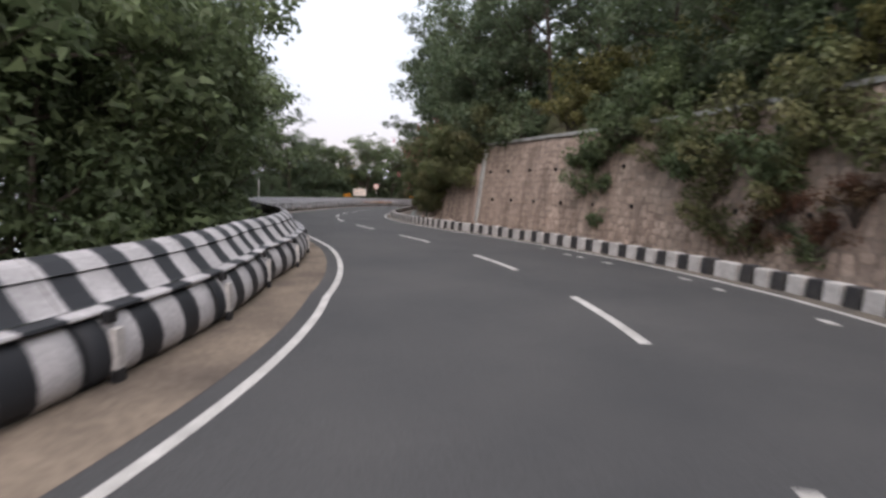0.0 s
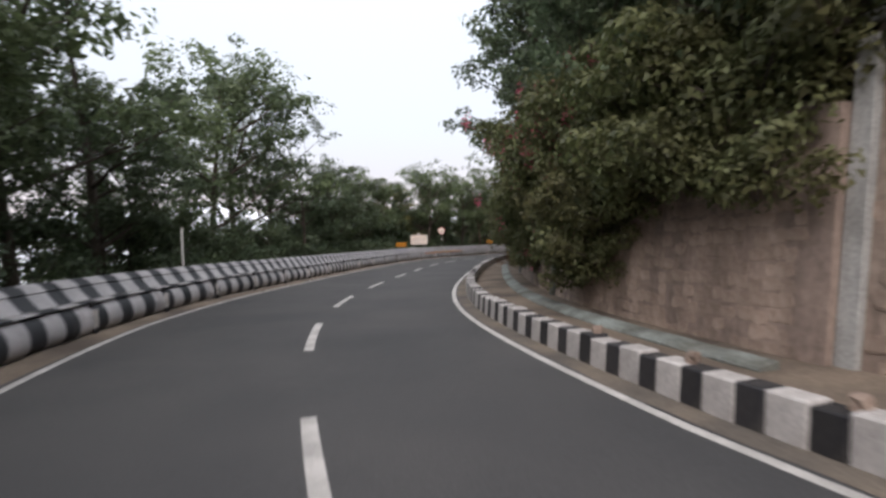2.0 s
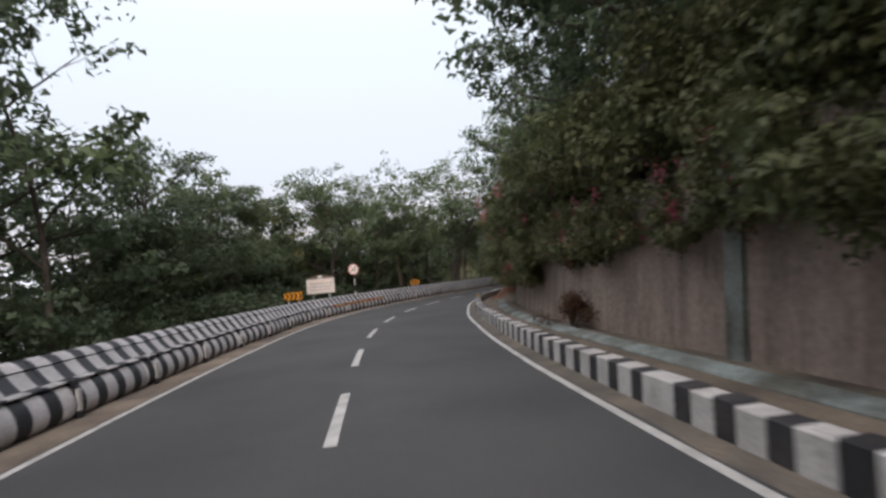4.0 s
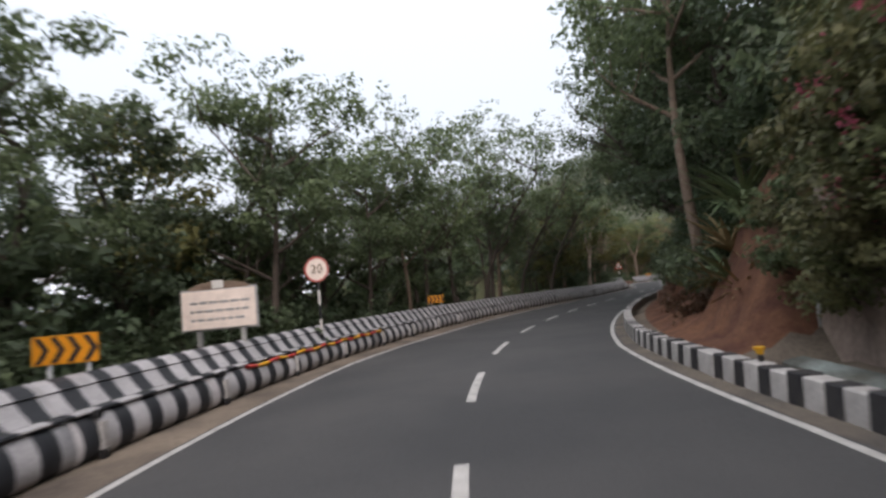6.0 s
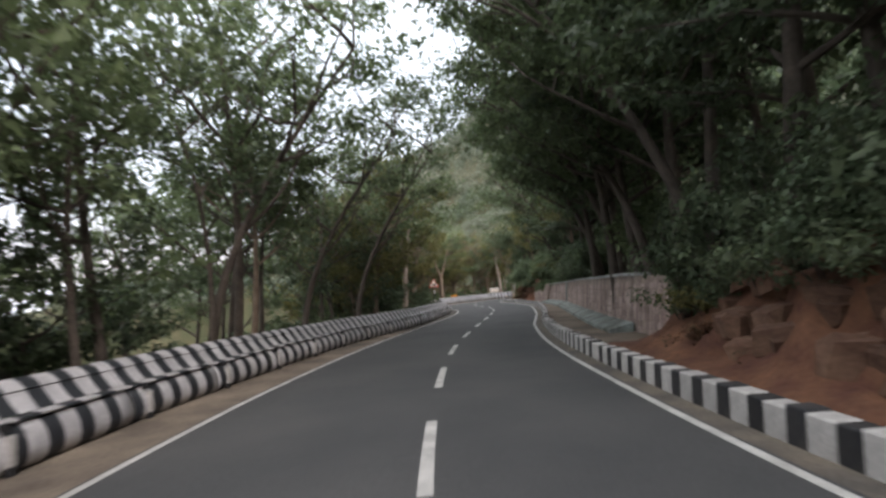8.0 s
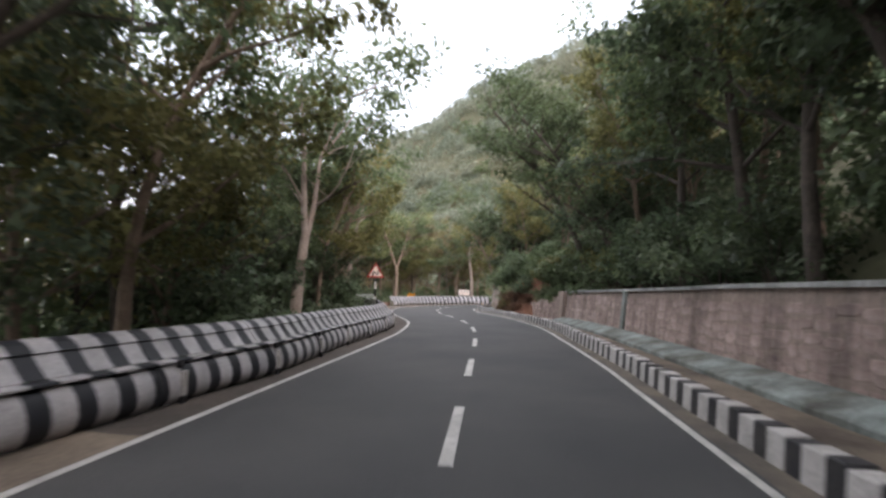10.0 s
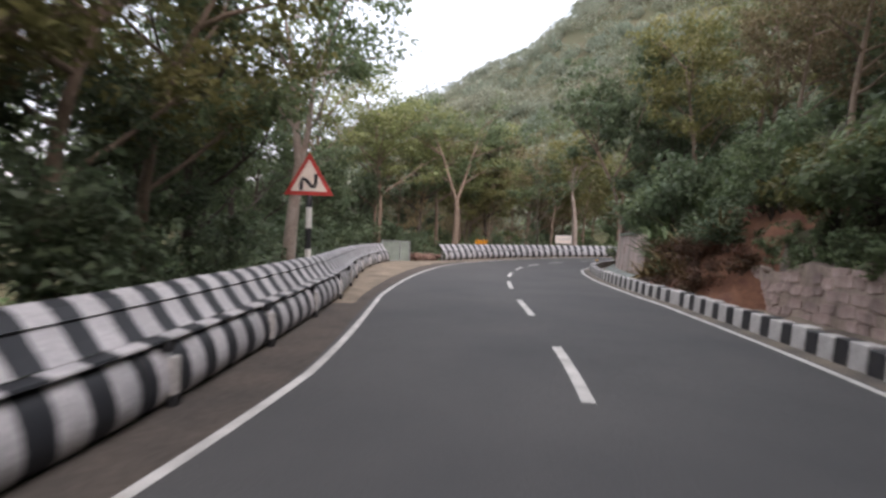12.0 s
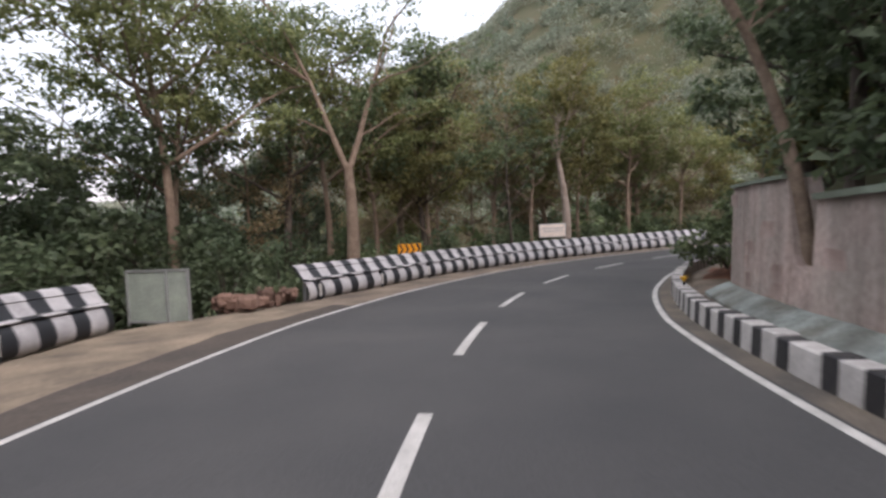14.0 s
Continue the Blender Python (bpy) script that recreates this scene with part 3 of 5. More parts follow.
tagged(new("edge_line", stripe(S0, S_END, edge_left, 0.115)), "continuous white painted edge line of the road", "road marking", kind="structure")
tagged(new("edge_line", stripe(S0, S_END, lambda s: -edge_right(s), 0.115)), "continuous white painted edge line of the road", "road marking", kind="structure")
DASH = [-8.3, -2.6, 3.0, 9.1, 14.8, 20.6, 25.9, 31.3, 36.7, 42.1, 47.6, 53.0, 58.5, 64.0, 69.5, 74.9, 80.2, 85.5, 91.1, 96.8, 102.4, 108.2, 114.1, 119.6, 125.4, 131.0, 136.2, 141.3, 146.1, 151.3, 157.0, 162.6, 168.2, 173.8, 179.4, 185.0]
for s in DASH:
    tagged(new("lane_dash", stripe(s, s + 2.7, lambda s: 0.07, 0.15, 0.45)), "white painted dash of the centre line", "road marking", group="centre line dashes", kind="structure")

# ---- the plain far below, beyond the valley: its haze painted as a glow ----
haze = bpy.data.materials.new("valley_haze_glow")
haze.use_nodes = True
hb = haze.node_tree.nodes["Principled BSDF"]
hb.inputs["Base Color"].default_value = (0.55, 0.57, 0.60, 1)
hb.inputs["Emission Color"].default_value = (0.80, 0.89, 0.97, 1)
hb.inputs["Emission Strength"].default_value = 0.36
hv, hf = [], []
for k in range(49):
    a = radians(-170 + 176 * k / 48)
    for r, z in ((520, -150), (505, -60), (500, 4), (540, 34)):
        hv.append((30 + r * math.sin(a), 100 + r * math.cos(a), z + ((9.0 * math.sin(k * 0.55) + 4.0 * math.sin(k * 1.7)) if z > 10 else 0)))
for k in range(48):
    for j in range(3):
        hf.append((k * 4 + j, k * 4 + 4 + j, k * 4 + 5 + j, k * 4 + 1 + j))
tagged(new("backdrop", mesh_of("backdrop", hv, hf, haze, smooth=True)), "glowing backdrop of the pale hazy plain and low hills beyond the valley", "backdrop", kind="structure")

# ---- crash barrier on the valley side ----
def wave(s, pts, back=0.035):
    """The folded sheet of a beam, with its thickness; offsets are from the barrier's line, outwards."""
    r = rail(s)
    front = [(r + o, z) for o, z in pts]
    return front + [(d + back, z - 0.004) for d, z in front[::-1]]


LOWER = [(-0.10, 0.03), (-0.17, 0.11), (-0.19, 0.23), (-0.17, 0.35), (-0.125, 0.46), (-0.06, 0.55), (0.03, 0.60)]
LIP = [(0.04, 0.605), (-0.09, 0.595), (-0.1, 0.61), (-0.09, 0.63), (0.04, 0.648)]
UPPER = [(0.03, 0.655), (0.05, 0.665), (0.13, 0.76), (0.235, 0.90), (0.262, 0.905), (0.222, 0.922), (0.32, 1.02), (0.42, 1.07), (0.46, 1.05)]
_q = np.arange(S0, S_END + 1, 0.25)
_bands = np.cumsum(0.25 / np.interp(_q, [-16, 25, 45, 128, 138, 230], [0.46, 0.46, 0.29, 0.30, 0.36, 0.38]))


def bands(s):
    """How many painted bands lie between the start of the barrier and s."""
    return float(np.interp(s, _q, _bands))


UNIT = 2.8
starts = [s for s in np.arange(-13.5, 140.8, UNIT)] + [s for s in np.arange(147.2, 226.0, UNIT)]
for i, s in enumerate(starts):
    s = float(s)
    b = thing("crash_barrier", "crash barrier of folded steel painted in black and white bands", "barrier", group="crash barrier sections")
    e = s + UNIT - 0.02
    part("lower_beam", sweep("lower_beam", s, e, lambda q: wave(q, LOWER), M["rail"], 0.35, closed=True, smooth=True, caps=True, count=lambda q: bands(q) + 0.45), b)
    part("middle_rail", sweep("middle_rail", s, e, lambda q: [(rail(q) + o, z) for o, z in LIP], M["rail"], 0.35, closed=True, caps=True, count=lambda q: bands(q) * 0.8 + 0.2), b)
    part("upper_beam", sweep("upper_beam", s, e, lambda q: wave(q, UPPER), M["rail"], 0.35, closed=True, caps=True, count=bands), b)
    at = s + 0.4
    lean = random.uniform(-2, 2)
    part("post", block("post", (0.11, 0.13, 1.5), (0, 0, 0.22), M["steel"], 0.01), b, "", stand(at, rail(at) + 0.33, 0, lean))
    strut = part("strut", block("strut", (0.06, 0.11, 0.40), (0, 0, 0.28), M["kerb_white"], 0.012), b, "whitewashed strut", stand(at, rail(at) - 0.185, 0, lean))
    part("strut_foot", block("strut_foot", (0.065, 0.12, 0.14), (0, 0, 0.06), M["black"], 0.012), strut, "black painted foot")
    part("bracket", block("bracket", (0.065, 0.11, 0.11), (0, 0, 0.57), M["black"], 0.012), b, "black bracket", stand(at, rail(at) - 0.12, 0, lean))


# ---- kerb on the hill side: painted blocks, the nearest as pieces of their own ----
def kerb_block(length, mat):
    bm = bmesh.new()
    bmesh.ops.create_cube(bm, size=1.0)
    bmesh.ops.scale(bm, vec=(0.30, length - 0.012, 0.53), verts=bm.verts)
    bmesh.ops.translate(bm, vec=(0.15, 0, 0.105), verts=bm.verts)
    for v in bm.verts:
        if v.co.z > 0 and v.co.x < 0.1:
            v.co.x += 0.035
    bmesh.ops.bevel(bm, geom=bm.edges[:], offset=0.014, segments=1, affect="EDGES")
    return finish(bm, "kerb_block", mat)


kerb = thing("kerb", "kerb of concrete blocks painted in turn black and white", "kerb", kind="structure")
kerb_mesh = {(c, w): kerb_block(w, M[c]) for c in ("kerb_white", "kerb_black") for w in (0.29, 0.37, 0.66)}
rest_v, rest_f, rest_m = [], [], []
s, i, pieces = S0 + 2, 0, 0
while s < S_END - 4:
    c = "kerb_black" if i % 2 else "kerb_white"
    w = 0.29 if i % 2 else (0.66 if i % 34 == 12 else 0.37)
    me = kerb_mesh[c, w]
    m = stand(s + w / 2, kerb_face(s + w / 2), random.uniform(-0.02, 0.02), random.uniform(-1.2, 1.2))
    if pieces < 300 and (12.0 < s < 34.0 or 50.0 < s < 78.0 or 108.0 < s < 146.0):
        pieces += 1
        part("kerb_block", me, kerb, "", m)
    else:
        o = len(rest_v)
        rest_v += [m @ v.co for v in me.vertices]
        rest_f += [tuple(o + q for q in p.vertices) for p in me.polygons]
        rest_m += [i % 2] * len(me.polygons)
    s += w
    i += 1
tagged(part("kerb_blocks", mesh_of("kerb_blocks", rest_v, rest_f, [M["kerb_white"], M["kerb_black"]], index=rest_m), kerb), kind="stuff")


# ---- retaining walls ----
def wall_body(name, s0, s1, base, top, high, mat, label, thick=0.5, step=0.5):
    """A leaning wall; high gives its height along the road."""
    def sec(s):
        h = high(s)
        return [(-base, -0.4), (-base, 0.0), (-(base + (top - base) * 0.5), h * 0.5), (-top, h), (-top - thick, h), (-top - thick, -0.4)]
    return tagged(new(name, sweep(name, s0, s1, sec, mat, step, closed=True, caps=True)), label, "wall", kind="structure")


def stone_mesh(seed, mat):
    rng = random.Random(seed)
    bm = bmesh.new()
    bmesh.ops.create_cube(bm, size=1.0)
    bmesh.ops.bevel(bm, geom=bm.edges[:], offset=0.17, segments=1, affect="EDGES")
    for v in bm.verts:
        v.co += Vector((rng.uniform(-0.09, 0.09), rng.uniform(-0.13, 0.13), rng.uniform(-0.13, 0.13)))
    return finish(bm, "stone", mat)


STONES = [stone_mesh(k, M["stone"]) for k in range(6)]
RUBBLE = [stone_mesh(k + 20, M["rubble"]) for k in range(6)]
PINK_STONES = [stone_mesh(k, M["stone_pink"]) for k in range(6)]
EARTH_ROCKS = [stone_mesh(k + 40, M["earth_rock"]) for k in range(6)]


def lay_stones(wall, s0, s1, base, top, high, row, wide, near, proud=0.05, chance=1.0, kinds=STONES):
    """Courses of rough stones bedded in the wall's face; those in the near stretch are pieces of their own."""
    rng = random.Random(11)
    rv, rf = [], []
    count = 0
    rows = int(max(high(s0), high(s1)) / row)
    for j in range(rows):
        s = s0 + rng.uniform(0, wide)
        while s < s1 - wide * 0.4:
            w = wide * rng.uniform(0.6, 1.35)
            z = (j + 0.5 + rng.uniform(-0.22, 0.22)) * row
            if z < high(s) - row * 0.4 and rng.random() < chance:
                u = z / high(s)
                d = -(base + (top - base) * u)
                tilt = math.atan2(top - base, high(s))
                m = stand(s + w / 2, d, z) @ Matrix.Rotation(tilt, 4, "Y") @ Matrix.Rotation(rng.uniform(-0.06, 0.06), 4, "X")
                m = m @ Matrix.Diagonal((proud * rng.uniform(1.2, 2.6), w * 0.93, row * rng.uniform(0.78, 0.95), 1))
                me = kinds[rng.randrange(6)]
                if near[0] < s < near[1] and count < 300:
                    count += 1
                    part("stone", me, wall, "", m)
                else:
                    o = len(rv)
                    rv += [m @ v.co for v in me.vertices]
                    rf += [tuple(o + q for q in p.vertices) for p in me.polygons]
            s += w
    if rv:
        tagged(part("stones", mesh_of("stones", rv, rf, kinds[0].materials[0]), wall), kind="stuff")


tall = lambda s: 4.08
wall_a = wall_body("wall_1", -14, 16.7, 5.95, 6.5, tall, M["mortar"], "tall leaning retaining wall of rough brown stone blocks")
lay_stones(wall_a, -6, 16.5, 5.95, 6.5, tall, 0.25, 0.28, (11.6, 16.6), 0.016, 0.95)
cap = sweep("wall_cap", -14, 16.9, lambda s: [(-6.42, tall(s)), (-6.42, tall(s) + 0.13), (-7.05, tall(s) + 0.13), (-7.05, tall(s))], M["concrete"], 0.5, closed=True, caps=True)
part("coping", cap, wall_a, "pale concrete coping")


def pilaster(wall, s, base, top, h, wide, mat):
    pv = []
    for (o, z) in ((0.12, -0.2), (0.12, h)):
        d0 = base if z < 1 else top
        pv += [P(s - wide / 2, -d0 + o, z), P(s + wide / 2, -d0 + o, z), P(s + wide / 2, -d0 - 0.3, z), P(s - wide / 2, -d0 - 0.3, z)]
    bm = bmesh.new()
    vs = [bm.verts.new(p) for p in pv]
    for f in ((0, 1, 2, 3), (7, 6, 5, 4), (0, 4, 5, 1), (1, 5, 6, 2), (2, 6, 7, 3), (3, 7, 4, 0)):
        bm.faces.new([vs[q] for q in f])
    bmesh.ops.recalc_face_normals(bm, faces=bm.faces)
    part("pilaster", finish(bm, "pilaster", mat, 0.02), wall, "pale rendered pilaster")


pilaster(wall_a, 16.75, 5.95, 6.45, 3.9, 0.28, M["concrete"])
for k in range(9):
    for zz in (1.4, 2.75):
        s = 15.3 - k * 1.7 + (0.6 if zz > 2 else 0)
        d = 5.95 + 0.55 * zz / 4.08
        bm = bmesh.new()
        bmesh.ops.create_cone(bm, cap_ends=False, segments=12, radius1=0.055, radius2=0.055, depth=0.14)
        bmesh.ops.create_cone(bm, cap_ends=False, segments=12, radius1=0.043, radius2=0.043, depth=0.14)
        bmesh.ops.create_circle(bm, cap_ends=True, segments=12, radius=0.043)
        part("weep_hole", finish(bm, "weep_hole", M["black"]), wall_a, "dark drain pipe mouth", stand(s, -d + 0.02, zz) @ Matrix.Rotation(radians(90), 4, "Y") @ Matrix.Diagonal((1.35, 0.7, 1, 1)))

mid_h = lambda s: 3.3 + 0.2 * math.sin(s * 0.7)
wall_b = wall_body("wall_2", 16.9, 60.3, 5.75, 6.1, mid_h, M["plaster"], "earth-stained retaining wall half hidden by creepers")
lay_stones(wall_b, 17.2, 29, 5.75, 6.1, mid_h, 0.21, 0.25, (17.2, 23), 0.011, 0.85)
for s in (26.8, 38.0):
    pilaster(wall_b, s, 5.75, 6.1, 3.2, 0.4, M["drain"])
pilaster(wall_b, 60.3, 5.75, 6.1, 1.6, 0.35, M["concrete"])

low_h = lambda s: float(np.interp(s, [84, 90, 104, 122], [1.75, 1.9, 1.95, 1.78]))
wall_c = wall_body("wall_3", 84, 122.0, 5.85, 6.05, low_h, M["plaster"], "low retaining wall of dark pinkish stone in courses")
lay_stones(wall_c, 84.2, 121.8, 5.85, 6.05, low_h, 0.235, 0.5, (99, 114), 0.017, 0.95, PINK_STONES)
part("coping", sweep("coping", 88, 121.6, lambda s: [(-5.95, low_h(s)), (-5.95, low_h(s) + 0.1), (-6.5, low_h(s) + 0.1), (-6.5, low_h(s))], M["concrete"], 0.5, closed=True, caps=True), wall_c, "pale concrete coping")
pilaster(wall_c, 113.0, 5.85, 6.05, 1.9, 0.35, M["drain"])
pilaster(wall_c, 121.9, 5.80, 5.95, 1.85, 0.9, M["plaster"])
rock_h = lambda s: 1.55 - 0.09 * (s - 122.5) + 0.12 * math.sin(s * 3)
wall_e = wall_body("wall_4", 122.5, 128.6, 5.9, 6.1, rock_h, M["mortar"], "crumbling rubble wall ending at a red bank")
lay_stones(wall_e, 122.6, 128.6, 5.9, 6.1, rock_h, 0.27, 0.42, (122, 129), 0.03, 0.9, PINK_STONES)
last_h = lambda s: float(np.interp(s, [134.8, 135.1, 135.6, 136.3, 142.7, 142.85, 143.6, 143.75, 147.9], [0.9, 1.45, 1.8, 1.95, 1.95, 0.8, 0.95, 2.36, 2.46]))
wall_d = wall_body("wall_5", 134.95, 147.9, 4.95, 5.1, last_h, M["limewash"], "weathered pinkish rendered wall with a broken gap", step=0.1)
lay_stones(wall_d, 135.1, 147.6, 4.95, 5.1, last_h, 0.34, 0.7, (138, 148), 0.005, 0.12, PINK_STONES)
part("coping", sweep("coping", 136.4, 142.6, lambda s: [(-5.0, last_h(s)), (-5.0, last_h(s) + 0.09), (-5.62, last_h(s) + 0.09), (-5.62, last_h(s))], M["moss"], 0.5, closed=True, caps=True), wall_d, "mossy pale coping")
part("coping", sweep("coping", 143.8, 147.85, lambda s: [(-5.02, last_h(s)), (-5.02, last_h(s) + 0.07), (-5.62, last_h(s) + 0.07), (-5.62, last_h(s))], M["moss"], 0.5, closed=True, caps=True), wall_d, "mossy pale coping")
for s0, s1, d, zt, back, lift in ((17, 59.5, 4.86, 0.11, 5.18, 0.16), (88, 121.5, 5.0, 0.18, 5.80, 0.36), (135, 147.7, 4.42, 0.14, 4.92, 0.34)):
    def ledge_section(s):
        worn = 0.03 * noise.noise(Vector((s * 1.7, d, 0))) + 0.02 * noise.noise(Vector((s * 6.0, d, 2)))
        return [(-d, -0.2), (-d + worn, zt - 0.03 + worn), (-d - 0.04, zt + worn), (-(d + back) / 2, (zt + lift) / 2 + worn), (-back, lift + 0.5 * worn), (-back, -0.2)]
    tagged(new("drain_ledge", sweep("drain_ledge", s0, s1, ledge_section, M["drain"], 0.3, closed=True, caps=True)), "pale limewashed concrete ledge of a roadside drain", "drain ledge", kind="structure")


# ---- signs ----
def pole(name, h, r, mats, bands=1):
    """A round post in bands of paint."""
    vs, fs = [], []
    tube([Vector((0, 0, -0.4 + (h + 0.4) * k / bands)) for k in range(bands + 1)], [r] * (bands + 1), 12, vs, fs)
    fs += [tuple(range(12))[::-1], tuple(len(vs) - 12 + k for k in range(12))]
    ix = [(q // 12) % len(mats) for q in range(12 * bands)] + [0, (bands - 1) % len(mats)]
    return mesh_of(name, vs, fs, mats, smooth=True, index=ix)


def plate(name, pts, thick, mat, y=0.0, bevel=0.004):
    """A flat sheet with the outline pts (x, z), facing back along the road."""
    bm = bmesh.new()
    f = bm.faces.new([bm.verts.new((x, y, z)) for x, z in pts])
    out = bmesh.ops.extrude_face_region(bm, geom=[f])
    bmesh.ops.translate(bm, vec=(0, thick, 0), verts=[v for v in out["geom"] if isinstance(v, bmesh.types.BMVert)])
    bmesh.ops.recalc_face_normals(bm, faces=bm.faces)
    return finish(bm, name, mat)


def lettering(text, size, mat, at):
    cu = bpy.data.curves.new("lettering", "FONT")
    cu.body, cu.size, cu.align_x, cu.align_y, cu.extrude = text, size, "CENTER", "CENTER", 0.003
    ob = bpy.data.objects.new("lettering_source", cu)
    me = bpy.data.meshes.new_from_object(ob)
    bpy.data.objects.remove(ob)
    me.transform(Matrix.Translation(at) @ Matrix.Rotation(radians(90), 4, "X"))
    me.materials.append(mat)
    return me


def circle(r, n=40, cz=0.0):
    return [(r * math.cos(2 * math.pi * k / n), cz + r * math.sin(2 * math.pi * k / n)) for k in range(n)]


def speed_sign(m):
    o = thing("speed_limit_sign", "round white speed limit sign with a red rim on a post", "road sign", m)
    part("post", pole("post", 2.5, 0.038, [M["black"], M["white"]], 7), o, "post banded black and white")
    disc = part("disc", plate("disc", circle(0.37, cz=2.7), 0.012, M["cream"], -0.05), o)
    ring = bmesh.new()
    outer, inner = circle(0.37, cz=2.7), circle(0.318, cz=2.7)
    a, b = [ring.verts.new((x, -0.056, z)) for x, z in outer], [ring.verts.new((x, -0.056, z)) for x, z in inner]
    for k in range(40):
        ring.faces.new((a[k], a[(k + 1) % 40], b[(k + 1) % 40], b[k]))
    g = bmesh.ops.extrude_face_region(ring, geom=ring.faces[:])
    bmesh.ops.translate(ring, vec=(0, 0.005, 0), verts=[v for v in g["geom"] if isinstance(v, bmesh.types.BMVert)])
    part("rim", finish(ring, "rim", M["faded_red"]), disc, "red rim")
    part("lettering", lettering("20", 0.36, M["faded_brown"], (0, -0.056, 2.7)), disc)
    return o


def triangle_sign(m):
    o = thing("bend_warning_sign", "triangular red-edged warning sign for a winding road", "road sign", m)
    part("post", pole("post", 2.55, 0.06, [M["black"], M["white"]], 7), o, "post banded black and white")
    h = 0.86
    tri = lambda k: [(-0.5 * k, 2.68 - h * 0.36 * k), (0.5 * k, 2.68 - h * 0.36 * k), (0.0, 2.68 + h * 0.64 * k)]
    border = part("border", plate("border", tri(1.0), 0.012, M["red"], -0.06), o, "red border")
    panel = part("panel", plate("panel", tri(0.74), 0.005, M["cream"], -0.067), o, "cream panel")
    bend = [(-0.15, 2.47), (-0.15, 2.62), (-0.12, 2.70), (-0.04, 2.66), (0.05, 2.55), (0.11, 2.54), (0.14, 2.63), (0.14, 2.80)]
    left, right = [], []
    for i, (x, z) in enumerate(bend):
        x0, z0 = bend[max(i - 1, 0)]
        x1, z1 = bend[min(i + 1, len(bend) - 1)]
        l = math.hypot(x1 - x0, z1 - z0)
        nx, nz = -(z1 - z0) / l * 0.035, (x1 - x0) / l * 0.035
        left.append((x + nx, z + nz))
        right.append((x - nx, z - nz))
    part("bend_symbol", plate("bend_symbol", left + right[::-1], 0.004, M["black"], -0.072), panel, "black winding arrow")
    return o


def notice_board(m, wide, high, zc, crest):
    o = thing("notice_board", "cream notice board with faded lines of writing on two posts", "sign board", m)
    for x in (-wide * 0.3, wide * 0.3):
        part("post", block("post", (0.10, 0.10, zc + 0.5), (x, 0.04, (zc - 0.5) / 2), M["concrete"], 0.01), o)
    board = part("board", block("board", (wide, 0.05, high), (0, -0.04, zc), M["cream"], 0.012), o)
    part("frame", block("frame", (wide + 0.08, 0.03, high + 0.08), (0, 0.0, zc), M["steel"], 0.006), o, "thin metal frame")
    rng = random.Random(5)
    for r in range(3 if crest else 2):
        z = zc + high * (0.18 - 0.22 * r)
        x = -wide * 0.38
        while x < wide * 0.36:
            l = rng.uniform(0.10, 0.26) * wide / 2
            part("writing", block("writing", (l, 0.006, 0.05), (x + l / 2, -0.067, z), M["steel"], 0), board, "faded grey writing")
            x += l + 0.05 * wide / 2
    if crest:
        pts = [(wide * 0.42 * math.cos(a), zc + high / 2 + 0.02 + 0.17 * math.sin(a)) for a in np.linspace(0, math.pi, 16)]
        crest_part = part("crest", plate("crest", pts, 0.03, M["bark"], -0.03), o, "arched brown crest")
        part("crest_panel", block("crest_panel", (0.26, 0.02, 0.18), (0, -0.045, zc + high / 2 + 0.12), M["white"], 0.005), crest_part, "white panel")
    return o


def chevron_board(m, wide=1.05, high=0.44, zc=1.4):
    o = thing("chevron_board", "amber board with black chevrons for a sharp bend", "road sign", m)
    for x in (-wide * 0.3, wide * 0.3):
        part("post", pole("post", zc, 0.03, [M["steel"]]), o, "", Matrix.Translation((x, 0.03, 0)))
    board = part("board", block("board", (wide, 0.03, high), (0, -0.03, zc), M["amber"], 0.006), o)
    for k in range(4):
        x, a = -wide * 0.46 + k * wide * 0.245, high / 2 - 0.02
        part("chevron", plate("chevron", [(x, zc - a), (x + 0.09, zc - a), (x + 0.21, zc), (x + 0.09, zc + a), (x, zc + a), (x + 0.12, zc)], 0.004, M["black"], -0.052), board, "black chevron")
    return o


speed_sign(stand(64.5, 5.05, 0, 4))
notice_board(stand(61.2, 5.75, 0, 8), 1.65, 0.85, 1.8, True)
chevron_board(stand(57.4, 5.6, 0, 6), 0.92, 0.4)
chevron_board(stand(75.2, 5.55, 0, 14), 0.8, 0.38)
chevron_board(stand(153.6, 6.9, 0, 55), zc=1.2)
notice_board(stand(163.0, 6.6, 0, 40), 1.5, 0.75, 1.6, False)
triangle_sign(stand(125.92, 5.12, -0.2, 2, 1.12))
slim = thing("marker_post", "slim white marker post behind the barrier", "post", stand(28.8, 5.4))
part("post", pole("post", 2.25, 0.035, [M["white"]]), slim)


# ---- a folded mesh crate in the barrier's gap, and broken masonry ----
def crate(m):
    o = thing("mesh_crate", "pale green sheeted frame standing in the gap of the barrier", "crate", m)
    for x in (-0.8, 0.25, 0.8):
        part("upright", block("upright", (0.05, 0.05, 1.15), (x, 0, 0.55), M["steel"], 0.008), o)
    for z in (0.06, 1.1):
        part("bar", block("bar", (1.6, 0.04, 0.05), (0, 0, z), M["steel"], 0.008), o)
    part("sheet", block("sheet", (1.56, 0.012, 1.0), (0, 0.01, 0.58), M["mesh_green"], 0.003), o, "faded green sheet")
    return o


